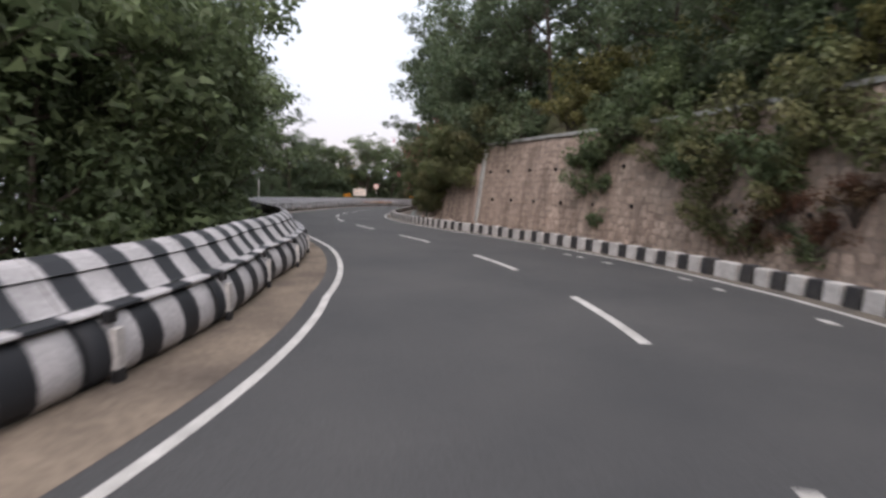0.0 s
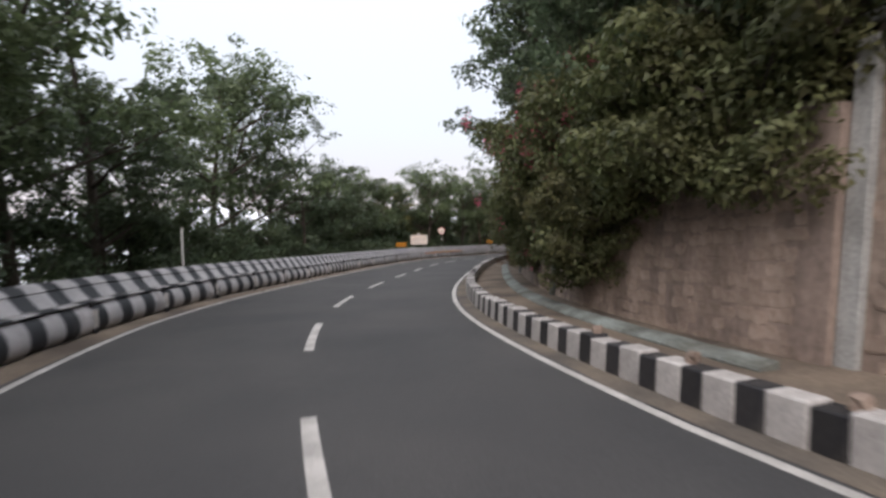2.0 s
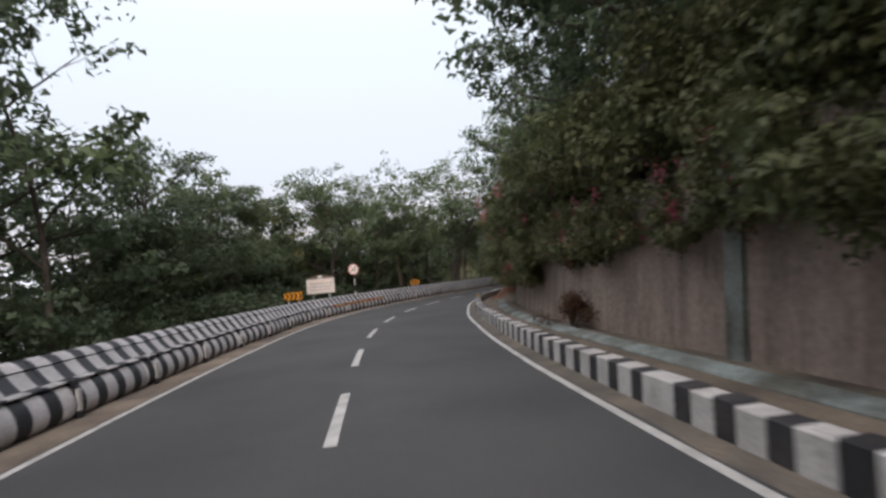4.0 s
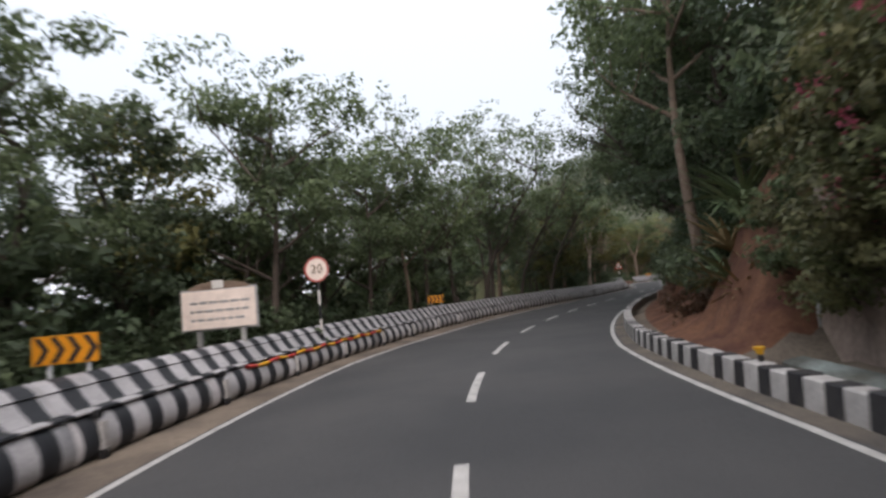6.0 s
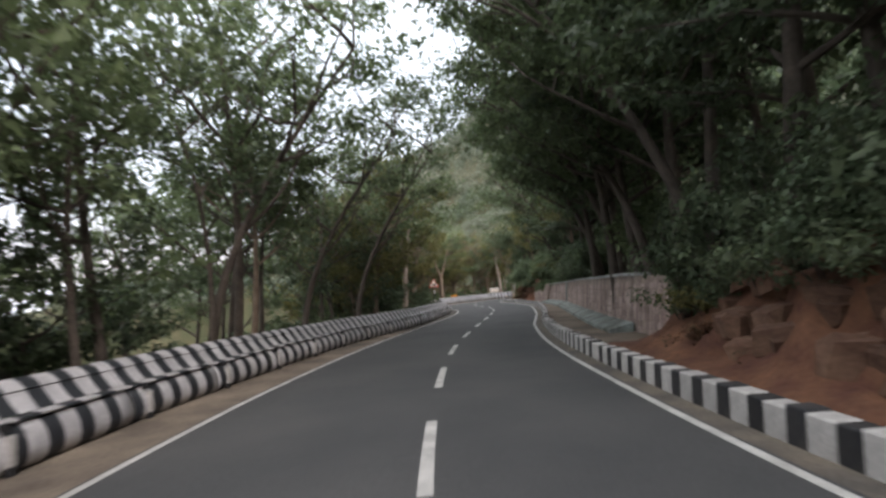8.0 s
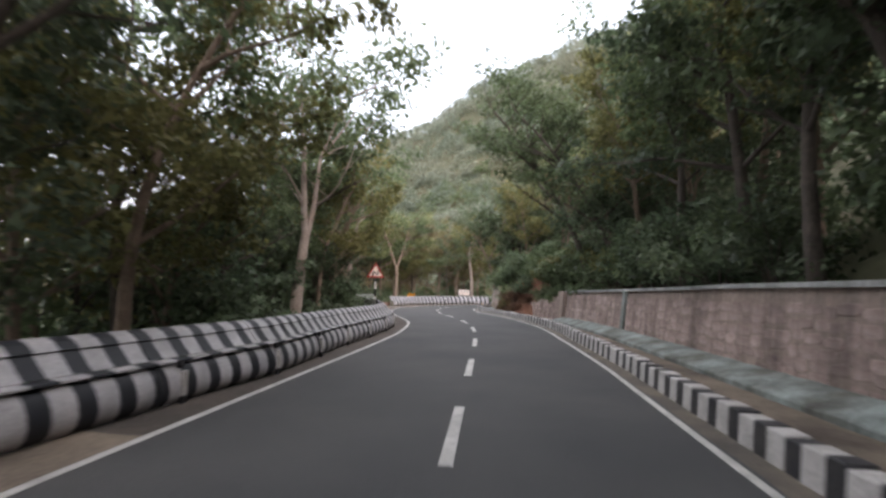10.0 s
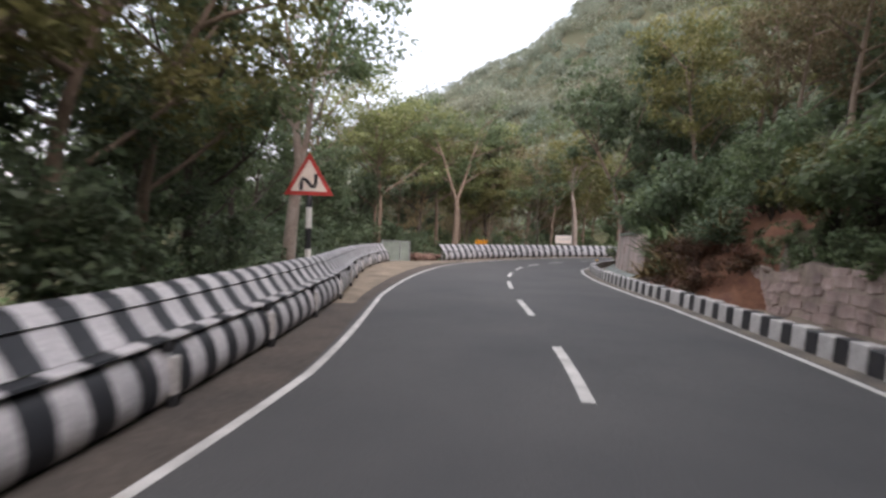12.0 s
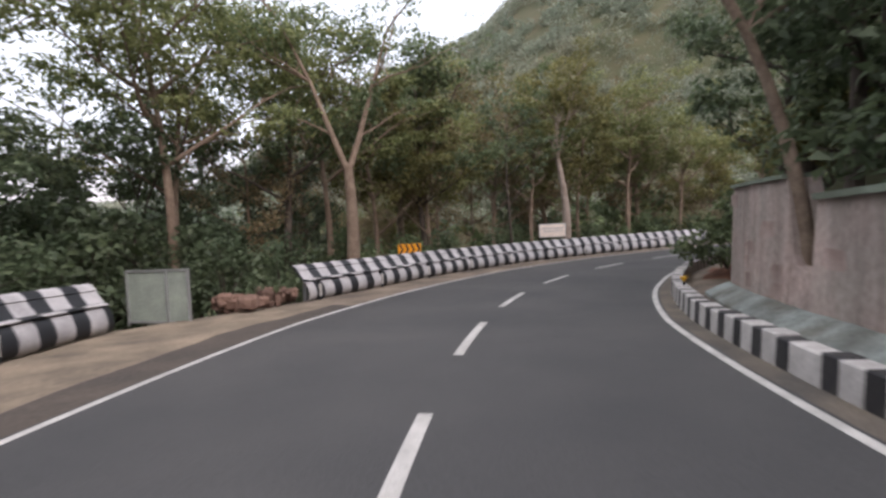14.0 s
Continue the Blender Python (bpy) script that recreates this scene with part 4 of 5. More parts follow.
crate(stand(144.5, 8.1, -0.1, -4, 1.2))
for k in range(40):
    rng = random.Random(k + 70)
    tagged(new("boulder", RUBBLE[k % 6]), "broken lump of brown masonry beside the barrier's end", "rubble", group="rubble heap").matrix_basis = stand(145.8 + rng.uniform(-0.4, 1.6), 7.0 + rng.uniform(-0.8, 0.9), rng.uniform(0.05, 0.35), rng.uniform(0, 90)) @ Matrix.Diagonal((rng.uniform(0.18, 0.5), rng.uniform(0.18, 0.45), rng.uniform(0.14, 0.36), 1))


# ---- rope of red and yellow cloth tied along the barrier ----
def rope(s0, s1):
    o = thing("cloth_rope", "red and yellow cloth rope tied along the barrier", "rope")
    n = 36
    vs, fs = [], []
    path = [P(s0 + (s1 - s0) * k / n, rail(s0 + (s1 - s0) * k / n) - 0.13, 0.57 - 0.05 * abs(math.sin(k * 0.55))) for k in range(n + 1)]
    tube(path, [0.035 + 0.012 * math.sin(k * 2.3) for k in range(n + 1)], 8, vs, fs)
    part("cord", mesh_of("cord", vs, fs, [M["red"], M["yellow"]], smooth=True, index=[(q // 16) % 2 for q in range(len(fs))]), o)


rope(60.5, 68.0)


# ---- yellow lamps on the kerb ----
def kerb_lamp(m):
    o = thing("kerb_reflector", "small yellow plastic reflector standing on the kerb", "reflector", m)
    part("stem", block("stem", (0.05, 0.05, 0.1), (0, 0, 0.04), M["black"], 0.006), o)
    bm = bmesh.new()
    bmesh.ops.create_cone(bm, cap_ends=True, segments=10, radius1=0.04, radius2=0.08, depth=0.1)
    part("lens", finish(bm, "lens", M["yellow"], 0.008), o, "", Matrix.Translation((0, 0, 0.15)))


for s in (57.9, 146.6):
    kerb_lamp(stand(s, kerb_face(s) - 0.2, 0.37))


# ---- fallen stub blocks behind the kerb ----
for k, s in enumerate((5.0, 7.3, 9.6, 11.2, 13.0, 15.0, 16.6, 18.4)):
    tagged(new("stub", STONES[k % 6]), "small dark stone lying on the back of the kerb", "stone", group="stones on the kerb").matrix_basis = stand(s, kerb_face(s) - 0.22, 0.42, 20 * k) @ Matrix.Diagonal((0.12, 0.13, 0.12, 1))


# ---- brown rocks in the face of the earth bank ----
for k in range(30):
    rng = random.Random(k + 300)
    q = rng.uniform(75.2, 80.4)
    o = rng.uniform(5.05, 6.0)
    tagged(new("rock", EARTH_ROCKS[k % 6]), "brown rock bedded in the red earth bank", "rock", group="rocks in the bank").matrix_basis = stand(q, -o, right_profile(q, o) - 0.06, rng.uniform(0, 90)) @ Matrix.Rotation(rng.uniform(-0.4, 0.4), 4, "X") @ Matrix.Diagonal((rng.uniform(0.35, 0.8), rng.uniform(0.4, 0.9), rng.uniform(0.25, 0.6), 1))


# ---- pale cement splashes on the asphalt by the kerb ----
for k, (s, d) in enumerate(((5.57, 2.75), (4.99, 2.8), (3.93, 2.85), (1.78, 3.2), (0.73, 3.1), (-1.42, 3.1), (12.86, 2.9), (7.0, 2.9))):
    rq = random.Random(k)
    bm = bmesh.new()
    ring = []
    for a in range(14):
        r = rq.uniform(0.6, 1.0)
        ring.append(bm.verts.new((0.10 * r * math.cos(a * 0.4488), 0.24 * r * math.sin(a * 0.4488), 0.004)))
    top = bm.faces.new(ring)
    ext = bmesh.ops.inset_region(bm, faces=[top], thickness=0.02, depth=0.003)
    tagged(new("cement_splash", finish(bm, "cement_splash", M["line"])), "pale cement splash dried on the asphalt", "road marking", group="cement splashes", kind="structure").matrix_basis = stand(s, -d, 0, rq.uniform(-15, 15))

# ---- trees and shrubs ----
def tree_kind(seed, height, reach, first, limbs, per, leaf, bark, girth=0.16, lean=0.0, fork=0, arms=0, spread=0.5, leafsize=(0.21, 0.12), flat_top=0.4, pad=(0.42, 0.8), squash=0.6, label="", category="tree"):
    """A tapered trunk with limbs, boughs and twigs, and leaves about the twig ends. Built once at the origin, then copied."""
    rng, rp = np.random.default_rng(seed), random.Random(seed)
    vs, fs, tips = [], [], []

    def bough(start, direction, length, r, level):
        n = (4, 2, 2)[level]
        path, d = [start.copy()], direction.normalized()
        for k in range(n):
            d = (d + Vector((rp.gauss(0, 0.13), rp.gauss(0, 0.13), rp.gauss(0.05, 0.1)))).normalized()
            path.append(path[-1] + d * (length / n))
        if level < 2:
            tube(path, [max(0.008, r * (1 - 0.75 * k / n)) for k in range(n + 1)], (6, 3, 3)[level], vs, fs)
        if level >= 2:
            tips.append(tuple(path[-1]))
            tips.append(tuple(path[1]))
            return
        for k in range(4 if level == 0 else 3):
            at = path[min(n, 1 + k)] if level == 0 else path[1].lerp(path[2], k * 0.5)
            a = rp.uniform(0, 2 * math.pi)
            out = Vector((math.cos(a), math.sin(a), rp.uniform(0.0, flat_top)))
            bough(at, d * 0.75 + out * 0.8, length * rp.uniform(0.42, 0.62), r * 0.42, level + 1)

    top = height * 0.72
    path, n = [Vector((0, 0, -0.8))], 9
    bend = rp.uniform(0, 6.28)
    for k in range(1, n + 1):
        u = k / n
        path.append(Vector((math.sin(u * 2.4 + bend) * 0.05 * height * u + lean * height * u * u * 0.4, math.cos(u * 2.0 + bend) * 0.05 * height * u, top * u)))
    if arms:
        path = path[:fork + 1]
    tube(path, [girth * (1.25 if k == 0 else 1.0) * (1 - 0.72 * k / n) for k in range(len(path))], 10, vs, fs)
    q, r0 = path[-1] if arms else path[fork], girth * (1 - 0.72 * fork / n)
    for k in range(arms):
        w = k * 2 * math.pi / arms + rp.uniform(-0.3, 0.3)
        out = Vector((math.cos(w), math.sin(w) * 0.6, 0))
        rise = height - q.z
        arm = [q - Vector((0, 0, 0.25)), q + out * spread + Vector((0, 0, rise * 0.16)), q + out * spread * 2.2 + Vector((rp.gauss(0, 0.15), 0, rise * 0.42)), q + out * spread * 3.6 + Vector((rp.gauss(0, 0.2), 0, rise * 0.72))]
        tube(arm, [r0 * 0.78, r0 * 0.62, r0 * 0.42, r0 * 0.16], 8, vs, fs)
        for j in (1, 2, 2, 3):
            a = w + rp.uniform(-1.3, 1.3)
            bough(arm[j], Vector((math.cos(a), math.sin(a), rp.uniform(0.3, 0.8))), reach * rp.uniform(0.65, 0.95), r0 * 0.3, 0)
    if fork and not arms:
        for sgn in (-1, 1):
            q = path[fork]
            tube([q, q + Vector((sgn * 0.5, 0, 1.0)), q + Vector((sgn * 1.1, 0.2 * sgn, 2.6)), q + Vector((sgn * 1.6, 0.4 * sgn, 4.4))], [girth * 0.6, girth * 0.5, girth * 0.36, girth * 0.15], 8, vs, fs)
            bough(q + Vector((sgn * 1.6, 0.4 * sgn, 4.3)), Vector((sgn * 0.5, 0.2, 0.7)), reach * 0.7, girth * 0.25, 1)
    for k in range(0 if arms else limbs):
        u = first + (1 - first) * (k + 0.5) / limbs
        at = path[min(n, max(1, int(round(u * n))))]
        a = k * 2.4 + rp.uniform(-0.4, 0.4)
        bough(at, Vector((math.cos(a), math.sin(a), rp.uniform(0.25, 0.9))), reach * rp.uniform(0.7, 1.1) * (1.1 - 0.35 * u), girth * 0.42, 0)
    if not arms:
        bough(path[-1], Vector((0, 0, 1)), height * 0.2, girth * 0.3, 1)
    o = thing("tree", label, category)
    part("trunk", mesh_of("trunk", vs, fs, bark, smooth=True), o)
    tp = np.asarray(tips) + rng.normal(size=(len(tips), 3)) * (0.16, 0.16, 0.1)
    part("crown", clump_mesh("crown", tp, rng.uniform(*pad, len(tp)) * reach / 3.6, per, *leafsize, leaf, rng, squash), o)
    return o


def shrub_kind(seed, r, tall, count, leaf, label, leafsize=(0.17, 0.105), flowers=0, droop=0.0, category="shrub", name="shrub"):
    """A thicket: bent stems and leaves in many uneven lobes."""
    rng, rp = np.random.default_rng(seed), random.Random(seed)
    vs, fs, lobes = [], [], []
    for k in range(3):
        w = 2 * math.pi * k / 3
        vs.append(Vector((0.05 * math.cos(w), 0.05 * math.sin(w), -0.4 if droop == 0 else tall * 0.45)))
    for k in range(15):
        a, q = rp.uniform(0, 6.28), rp.uniform(0.1, 1.0)
        tip = Vector((math.cos(a) * r * q, math.sin(a) * r * q, tall * rp.uniform(0.3, 1.0) * (1.1 - 0.5 * q)))
        mid = Vector((tip.x * 0.35, tip.y * 0.35, tip.z * 0.6))
        o = len(vs)
        tube([mid, tip], [0.025, 0.008], 3, vs, fs)
        fs += [(e, (e + 1) % 3, o + (e + 1) % 3, o + e) for e in range(3)]
        lobes.append((tip, rp.uniform(0.35, 0.75)))
        lobes.append((mid.lerp(tip, 0.5), rp.uniform(0.3, 0.6)))
    o = thing(name, label, category)
    part("stem", mesh_of("stem", vs, fs, M["bark_dark"]), o)
    part("foliage", clump_mesh("foliage", [tuple(c) for c, q in lobes], [q * r * 0.52 for c, q in lobes], count // len(lobes), *leafsize, leaf, rng, 0.8, droop), o)
    if flowers:
        fp = []
        for k in range(flowers):
            c, q = lobes[rp.randrange(len(lobes))]
            u = Vector((rp.gauss(0, 1), rp.gauss(0, 1), rp.gauss(0, 1))).normalized()
            e = np.asarray(c + u * q * r * 0.58)
            fp.append(e + rng.normal(size=(40, 3)) * (0.09, 0.09, 0.16))
        part("blossom", leaf_mesh("blossom", np.concatenate(fp), 0.09, 0.07, M["flower"], rng), o, "bunches of pink blossom")
    return o


T_ = {
    "spread": tree_kind(1, 11.5, 4.0, 0.36, 7, 42, M["leaf_a"], M["bark_dark"], 0.17, flat_top=0.15, label="spreading roadside tree with feathery green leaves"),
    "dark": tree_kind(2, 12.0, 3.4, 0.24, 9, 32, M["leaf_b"], M["bark_dark"], 0.18, label="dense dark green forest tree"),
    "olive": tree_kind(3, 11.0, 3.6, 0.30, 8, 34, M["leaf_c"], M["bark"], 0.15, label="olive green tree with a rounded open crown"),
    "tall": tree_kind(4, 13.5, 3.8, 0.52, 7, 34, M["leaf_a"], M["bark"], 0.17, label="tall slender tree with a high open crown"),
    "thin": tree_kind(5, 11.0, 3.0, 0.42, 6, 14, M["leaf_b"], M["bark_dark"], 0.09, 0.15, pad=(0.3, 0.6), label="thin dark tree with sparse leaves against the sky"),
    "dry": tree_kind(6, 10.0, 3.2, 0.30, 8, 26, M["leaf_d"], M["bark"], 0.14, leafsize=(0.17, 0.09), label="tree with dry yellowish brown foliage"),
    "fork": tree_kind(7, 12.5, 3.4, 0.7, 5, 15, M["leaf_a"], M["bark"], 0.30, 0.0, fork=5, arms=2, spread=0.55, leafsize=(0.15, 0.08), pad=(0.35, 0.65), squash=0.35, flat_top=0.2, label="forked brown tree with a thin feathery crown"),
    "pale": tree_kind(8, 13.0, 2.8, 0.55, 6, 24, M["leaf_c"], M["bark_pale"], 0.36, -0.05, fork=7, arms=4, spread=0.3, label="pale-barked tree with upright bare limbs"),
    "broad": tree_kind(31, 11.0, 3.8, 0.45, 8, 24, M["leaf_a"], M["bark_pale"], 0.25, 0.0, fork=5, arms=3, spread=0.27, flat_top=0.2, squash=0.45, label="broad airy tree with mottled pale bark"),
    "low": tree_kind(9, 8.0, 3.3, 0.10, 9, 26, M["leaf_b"], M["bark_dark"], 0.12, leafsize=(0.235, 0.135), label="low bushy dark green tree"),
    "leafy": tree_kind(17, 8.5, 3.4, 0.08, 9, 36, M["leaf_a"], M["bark_dark"], 0.13, label="low bushy tree with feathery green leaves"),
    "umbrella": tree_kind(13, 11.5, 4.6, 0.58, 8, 44, M["leaf_e"], M["bark"], 0.17, 0.05, flat_top=0.05, leafsize=(0.19, 0.1), squash=0.32, label="flat-topped umbrella tree with fine yellowish green leaves"),
    "over": tree_kind(18, 12.5, 4.6, 0.40, 9, 40, M["leaf_a"], M["bark_dark"], 0.19, lean=0.9, flat_top=0.15, squash=0.5, label="dark-trunked tree leaning out over the road"),
    "over_light": tree_kind(20, 12.5, 4.2, 0.45, 8, 20, M["leaf_a"], M["bark_dark"], 0.15, lean=0.75, flat_top=0.2, squash=0.45, label="airy tree leaning out over the barrier"),
    "over_olive": tree_kind(19, 11.5, 3.8, 0.34, 8, 34, M["leaf_c"], M["bark"], 0.16, lean=0.35, squash=0.55, label="olive green tree leaning towards the road"),
    "bare": tree_kind(14, 11.5, 3.4, 0.36, 8, 9, M["leaf_a"], M["bark_dark"], 0.11, 0.08, pad=(0.3, 0.55), label="half-bare tree with dark branches against the sky"),
    "light": tree_kind(16, 12.5, 4.4, 0.55, 7, 28, M["leaf_a"], M["bark_dark"], 0.14, 0.05, flat_top=0.1, squash=0.4, label="airy tree with thin feathery green leaves"),
    "lean": tree_kind(15, 10.5, 2.8, 0.55, 6, 30, M["leaf_b"], M["bark"], 0.13, lean=-0.8, fork=5, label="leaning pale tree growing from the broken wall"),
    "far_green": tree_kind(10, 11.0, 3.6, 0.22, 7, 20, M["leaf_a"], M["bark_dark"], 0.15, leafsize=(0.33, 0.19), label="green tree farther down the slope"),
    "far_dark": tree_kind(11, 12.0, 3.6, 0.22, 7, 20, M["leaf_b"], M["bark_dark"], 0.16, leafsize=(0.33, 0.19), label="dark green tree farther up the slope"),
    "far_olive": tree_kind(12, 11.0, 3.6, 0.25, 7, 20, M["leaf_c"], M["bark"], 0.15, leafsize=(0.33, 0.19), label="olive green tree farther up the slope"),
}
B_ = {
    "green": shrub_kind(21, 1.7, 2.4, 2300, M["leaf_a"], "dense green roadside thicket behind the barrier"),
    "dark_bush": shrub_kind(22, 1.9, 2.8, 1850, M["leaf_b"], "dense dark green undergrowth beside the road", leafsize=(0.185, 0.115)),
    "bush": shrub_kind(23, 1.6, 2.2, 2200, M["leaf_c"], "yellowish green bush on the slope"),
    "red": shrub_kind(24, 1.1, 1.1, 1600, M["leaf_red"], "dry brown scrub on the bank with the red tint of a windscreen reflection", leafsize=(0.12, 0.05)),
    "creeper": shrub_kind(25, 1.8, 2.5, 3600, M["leaf_f"], "creeper with bunches of pink blossom hanging over the wall", flowers=13, droop=0.6, leafsize=(0.125, 0.085), name="flowering_creeper", category="creeper"),
    "creeper_plain": shrub_kind(28, 1.8, 2.5, 3600, M["leaf_f"], "dark leafy creeper hanging over the wall", droop=0.6, leafsize=(0.125, 0.085), name="creeper", category="creeper"),
    "creeper_olive": shrub_kind(26, 1.7, 2.4, 3600, M["leaf_f"], "dark creeper with bunches of pink blossom", flowers=9, droop=0.6, leafsize=(0.125, 0.085), name="flowering_creeper", category="creeper"),
    "vine": shrub_kind(27, 1.4, 2.0, 2300, M["leaf_a"], "green creeper hanging over the stone wall", droop=0.6, leafsize=(0.14, 0.09), name="creeper", category="creeper"),
}


def plant(kind, s, d, z=None, scale=1.0, turn=None, group=""):
    """A copy of a tree or shrub on the ground beside the road."""
    src = T_.get(kind) or B_[kind] if kind in T_ else B_[kind]
    q = P(s, d)
    if z is None:
        zz = ground_z(q.x, q.y) - 0.15 if abs(d) > 9.5 else q.z + (left_profile(s, d) if d > 0 else right_profile(s, -d)) - 0.1
    else:
        zz = q.z + z
    m = Matrix.Translation((q.x, q.y, zz)) @ Matrix.Rotation(random.uniform(0, 6.28) if turn is None else radians(turn) + heading(s), 4, "Z") @ Matrix.Scale(scale, 4)
    return copy_thing(src, m)


random.seed(5)
u = random.uniform
pick = random.choice
# valley side, by stretches: from, to, step, kinds of trees, distance from the barrier, scale, kinds of shrubs
for s0, s1, step, kinds, off, sc, shrubs in (
        (0, 13, 2.3, ("leafy",), (3.4, 4.6), (0.8, 1.0), ("green", "green")),
        (12, 23, 3.0, ("dark", "spread", "low"), (2.8, 4.8), (1.0, 1.2), ("dark_bush", "green")),
        (0, 28, 4.2, ("far_dark", "far_green"), (6.0, 11), (1.1, 1.3), ()),
        (23, 33, 3.2, ("spread", "dark", "low"), (3.0, 5.5), (0.7, 0.9), ("green", "dark_bush")),
        (33, 50, 3.6, ("low",), (2.8, 4.6), (0.42, 0.55), ("dark_bush", "green")),
        (28, 60, 3.2, ("far_dark", "far_green"), (6.5, 9.5), (0.55, 0.7), ()),
        (31, 50, 3.0, ("low",), (4.5, 6.5), (0.55, 0.68), ()),
        (27, 60, 5.0, ("far_green", "far_olive"), (10, 16), (0.75, 0.9), ()),
        (51, 57, 2.6, ("dark", "spread"), (3.4, 5.0), (0.82, 0.92), ("dark_bush", "green")),
        (57, 66, 3.0, ("spread", "olive", "dark"), (3.4, 5.5), (0.75, 0.88), ("dark_bush", "green")),
        (49, 72, 3.4, ("far_dark", "low", "far_green"), (5.0, 8.5), (0.7, 0.9), ("dark_bush",)),
        (56, 84, 4.4, ("far_green", "far_dark", "far_green"), (8.5, 14), (0.95, 1.15), ()),
        (66, 79, 2.4, ("spread", "light", "spread"), (2.4, 4.6), (0.84, 0.98), ()),
        (64, 76, 2.2, ("low",), (5.0, 8.0), (0.45, 0.6), ("dark_bush",)),
        (65, 77, 2.6, ("far_dark", "far_green"), (7.5, 12), (0.5, 0.65), ()),
        (74, 80, 2.0, ("low",), (3.5, 7.5), (0.3, 0.38), ()),
        (58, 74, 3.6, ("far_dark", "far_olive", "far_green"), (6.0, 9.5), (0.8, 0.95), ()),
        (117, 127, 2.6, ("low",), (3.4, 5.2), (0.55, 0.7), ()),
        (78, 97, 3.6, ("bare", "thin", "bare"), (2.2, 6.0), (1.0, 1.25), ()),
        (97, 104, 3.0, ("dark", "olive"), (2.6, 5.0), (0.85, 1.0), ("dark_bush",)),
        (104, 123, 4.2, ("spread", "light", "light"), (3.6, 6.0), (0.8, 0.95), ("dark_bush", "green")),
        (103, 124, 4.4, ("far_dark", "far_green"), (6.5, 11), (0.7, 0.85), ()),
        (127, 146, 3.4, ("spread", "thin", "dark"), (3.0, 6.5), (0.75, 0.95), ("dark_bush", "dark_bush")),
        (130, 150, 4.4, ("far_dark", "far_green", "spread"), (7, 13), (0.9, 1.05), ("dark_bush",)),
        (149, 190, 3.2, ("umbrella", "olive", "umbrella", "spread"), (3.8, 8.5), (0.9, 1.2), ("dark_bush", "green")),
        (152, 208, 6.2, ("far_olive", "far_green", "far_dark"), (10, 18), (0.95, 1.15), ())):
    s = s0
    while s < s1:
        plant(pick(kinds), s + u(-0.8, 0.8), rail(s) + u(*off), scale=u(*sc))
        if shrubs:
            plant(pick(shrubs), s + u(-0.8, 0.8), rail(s) + u(2.1, 2.9), scale=u(0.7, 1.0))
            plant(pick(shrubs), s + u(0.8, 2.2), rail(s) + u(3.0, 5.2), scale=u(0.95, 1.25))
        s += step * u(0.85, 1.15)
for s in np.arange(78.5, 96, 1.7):
    plant(pick(("dark_bush", "green")), float(s), rail(float(s)) + u(1.9, 2.3), -0.6, u(0.5, 0.75))
    plant("green", float(s), rail(float(s)) + u(3.4, 5.2), None, u(0.7, 0.95))
# hill side
for s0, s1, step, kinds, off, sc in (
        (-3, 17, 2.5, ("green", "dark_bush", "vine", "bush"), (7.0, 8.2), (0.85, 1.1)),
        (-3, 17, 3.2, ("low", "dark", "low"), (8.6, 10.5), (0.85, 1.0)),
        (17, 24, 2.1, ("creeper_plain",), (7.1, 7.9), (1.0, 1.25)),
        (24, 54, 2.3, ("creeper", "creeper_olive", "creeper_plain"), (7.1, 7.9), (1.0, 1.25)),
        (54, 61, 2.0, ("creeper_plain",), (7.1, 7.9), (1.0, 1.25)),
        (18, 38, 3.2, ("low", "dark", "low"), (8.2, 10.5), (0.95, 1.15)),
        (37, 47, 2.4, ("dark", "low", "dark"), (7.2, 8.4), (1.1, 1.3)),
        (47, 60, 2.8, ("dark", "low", "dark"), (8.8, 10.8), (1.0, 1.2)),
        (62, 121, 2.8, ("dark_bush", "green", "dark_bush"), (7.6, 8.7), (1.1, 1.4)),
        (64, 98, 3.2, ("dark", "low", "dark"), (7.6, 10.0), (0.9, 1.1)),
        (98, 119, 3.4, ("olive", "low", "spread"), (8.2, 10.5), (0.8, 0.98)),
        (121, 152, 2.3, ("bush", "green", "bush"), (7.5, 9.0), (0.95, 1.25)),
        (120, 156, 4.6, ("umbrella", "olive", "dry"), (9.0, 12), (0.75, 0.95)),
        (121, 170, 4.8, ("umbrella", "far_green", "far_olive"), (14, 22), (0.85, 1.05)),
        (152, 190, 4.0, ("dark_bush", "green"), (5.4, 7.6), (0.9, 1.2)),
        (154, 205, 7.0, ("far_dark", "far_green"), (9, 15), (0.85, 1.05))):
    s = s0
    while s < s1:
        plant(pick(kinds), s + u(-0.6, 0.6), -u(*off), scale=u(*sc))
        s += step * u(0.85, 1.15)
# creepers that hang down the wall faces
for s, z, sc in ((8.3, 1.5, 0.7), (8.6, 2.6, 0.95), (8.0, 3.8, 1.05), (9.2, 3.6, 0.8), (7.2, 4.4, 1.0), (2.4, 2.2, 0.9), (3.6, 3.4, 1.1), (0.4, 3.2, 1.1), (-1.5, 2.4, 1.0), (5.2, 4.2, 0.8), (-4.0, 3.0, 1.0), (1.6, 1.4, 0.7), (1.8, 3.6, 1.1)):
    plant("vine" if s > 5 else pick(("vine", "creeper_plain")), s, -6.35, z - 1.3, sc)
for s, z, sc in ((4.6, 2.6, 1.1), (4.0, 1.7, 0.9), (3.2, 1.0, 0.8), (5.6, 3.2, 0.9), (2.6, 2.6, 1.1)):
    plant(pick(("vine", "creeper_plain")), s, -6.3, z - 1.0, sc)
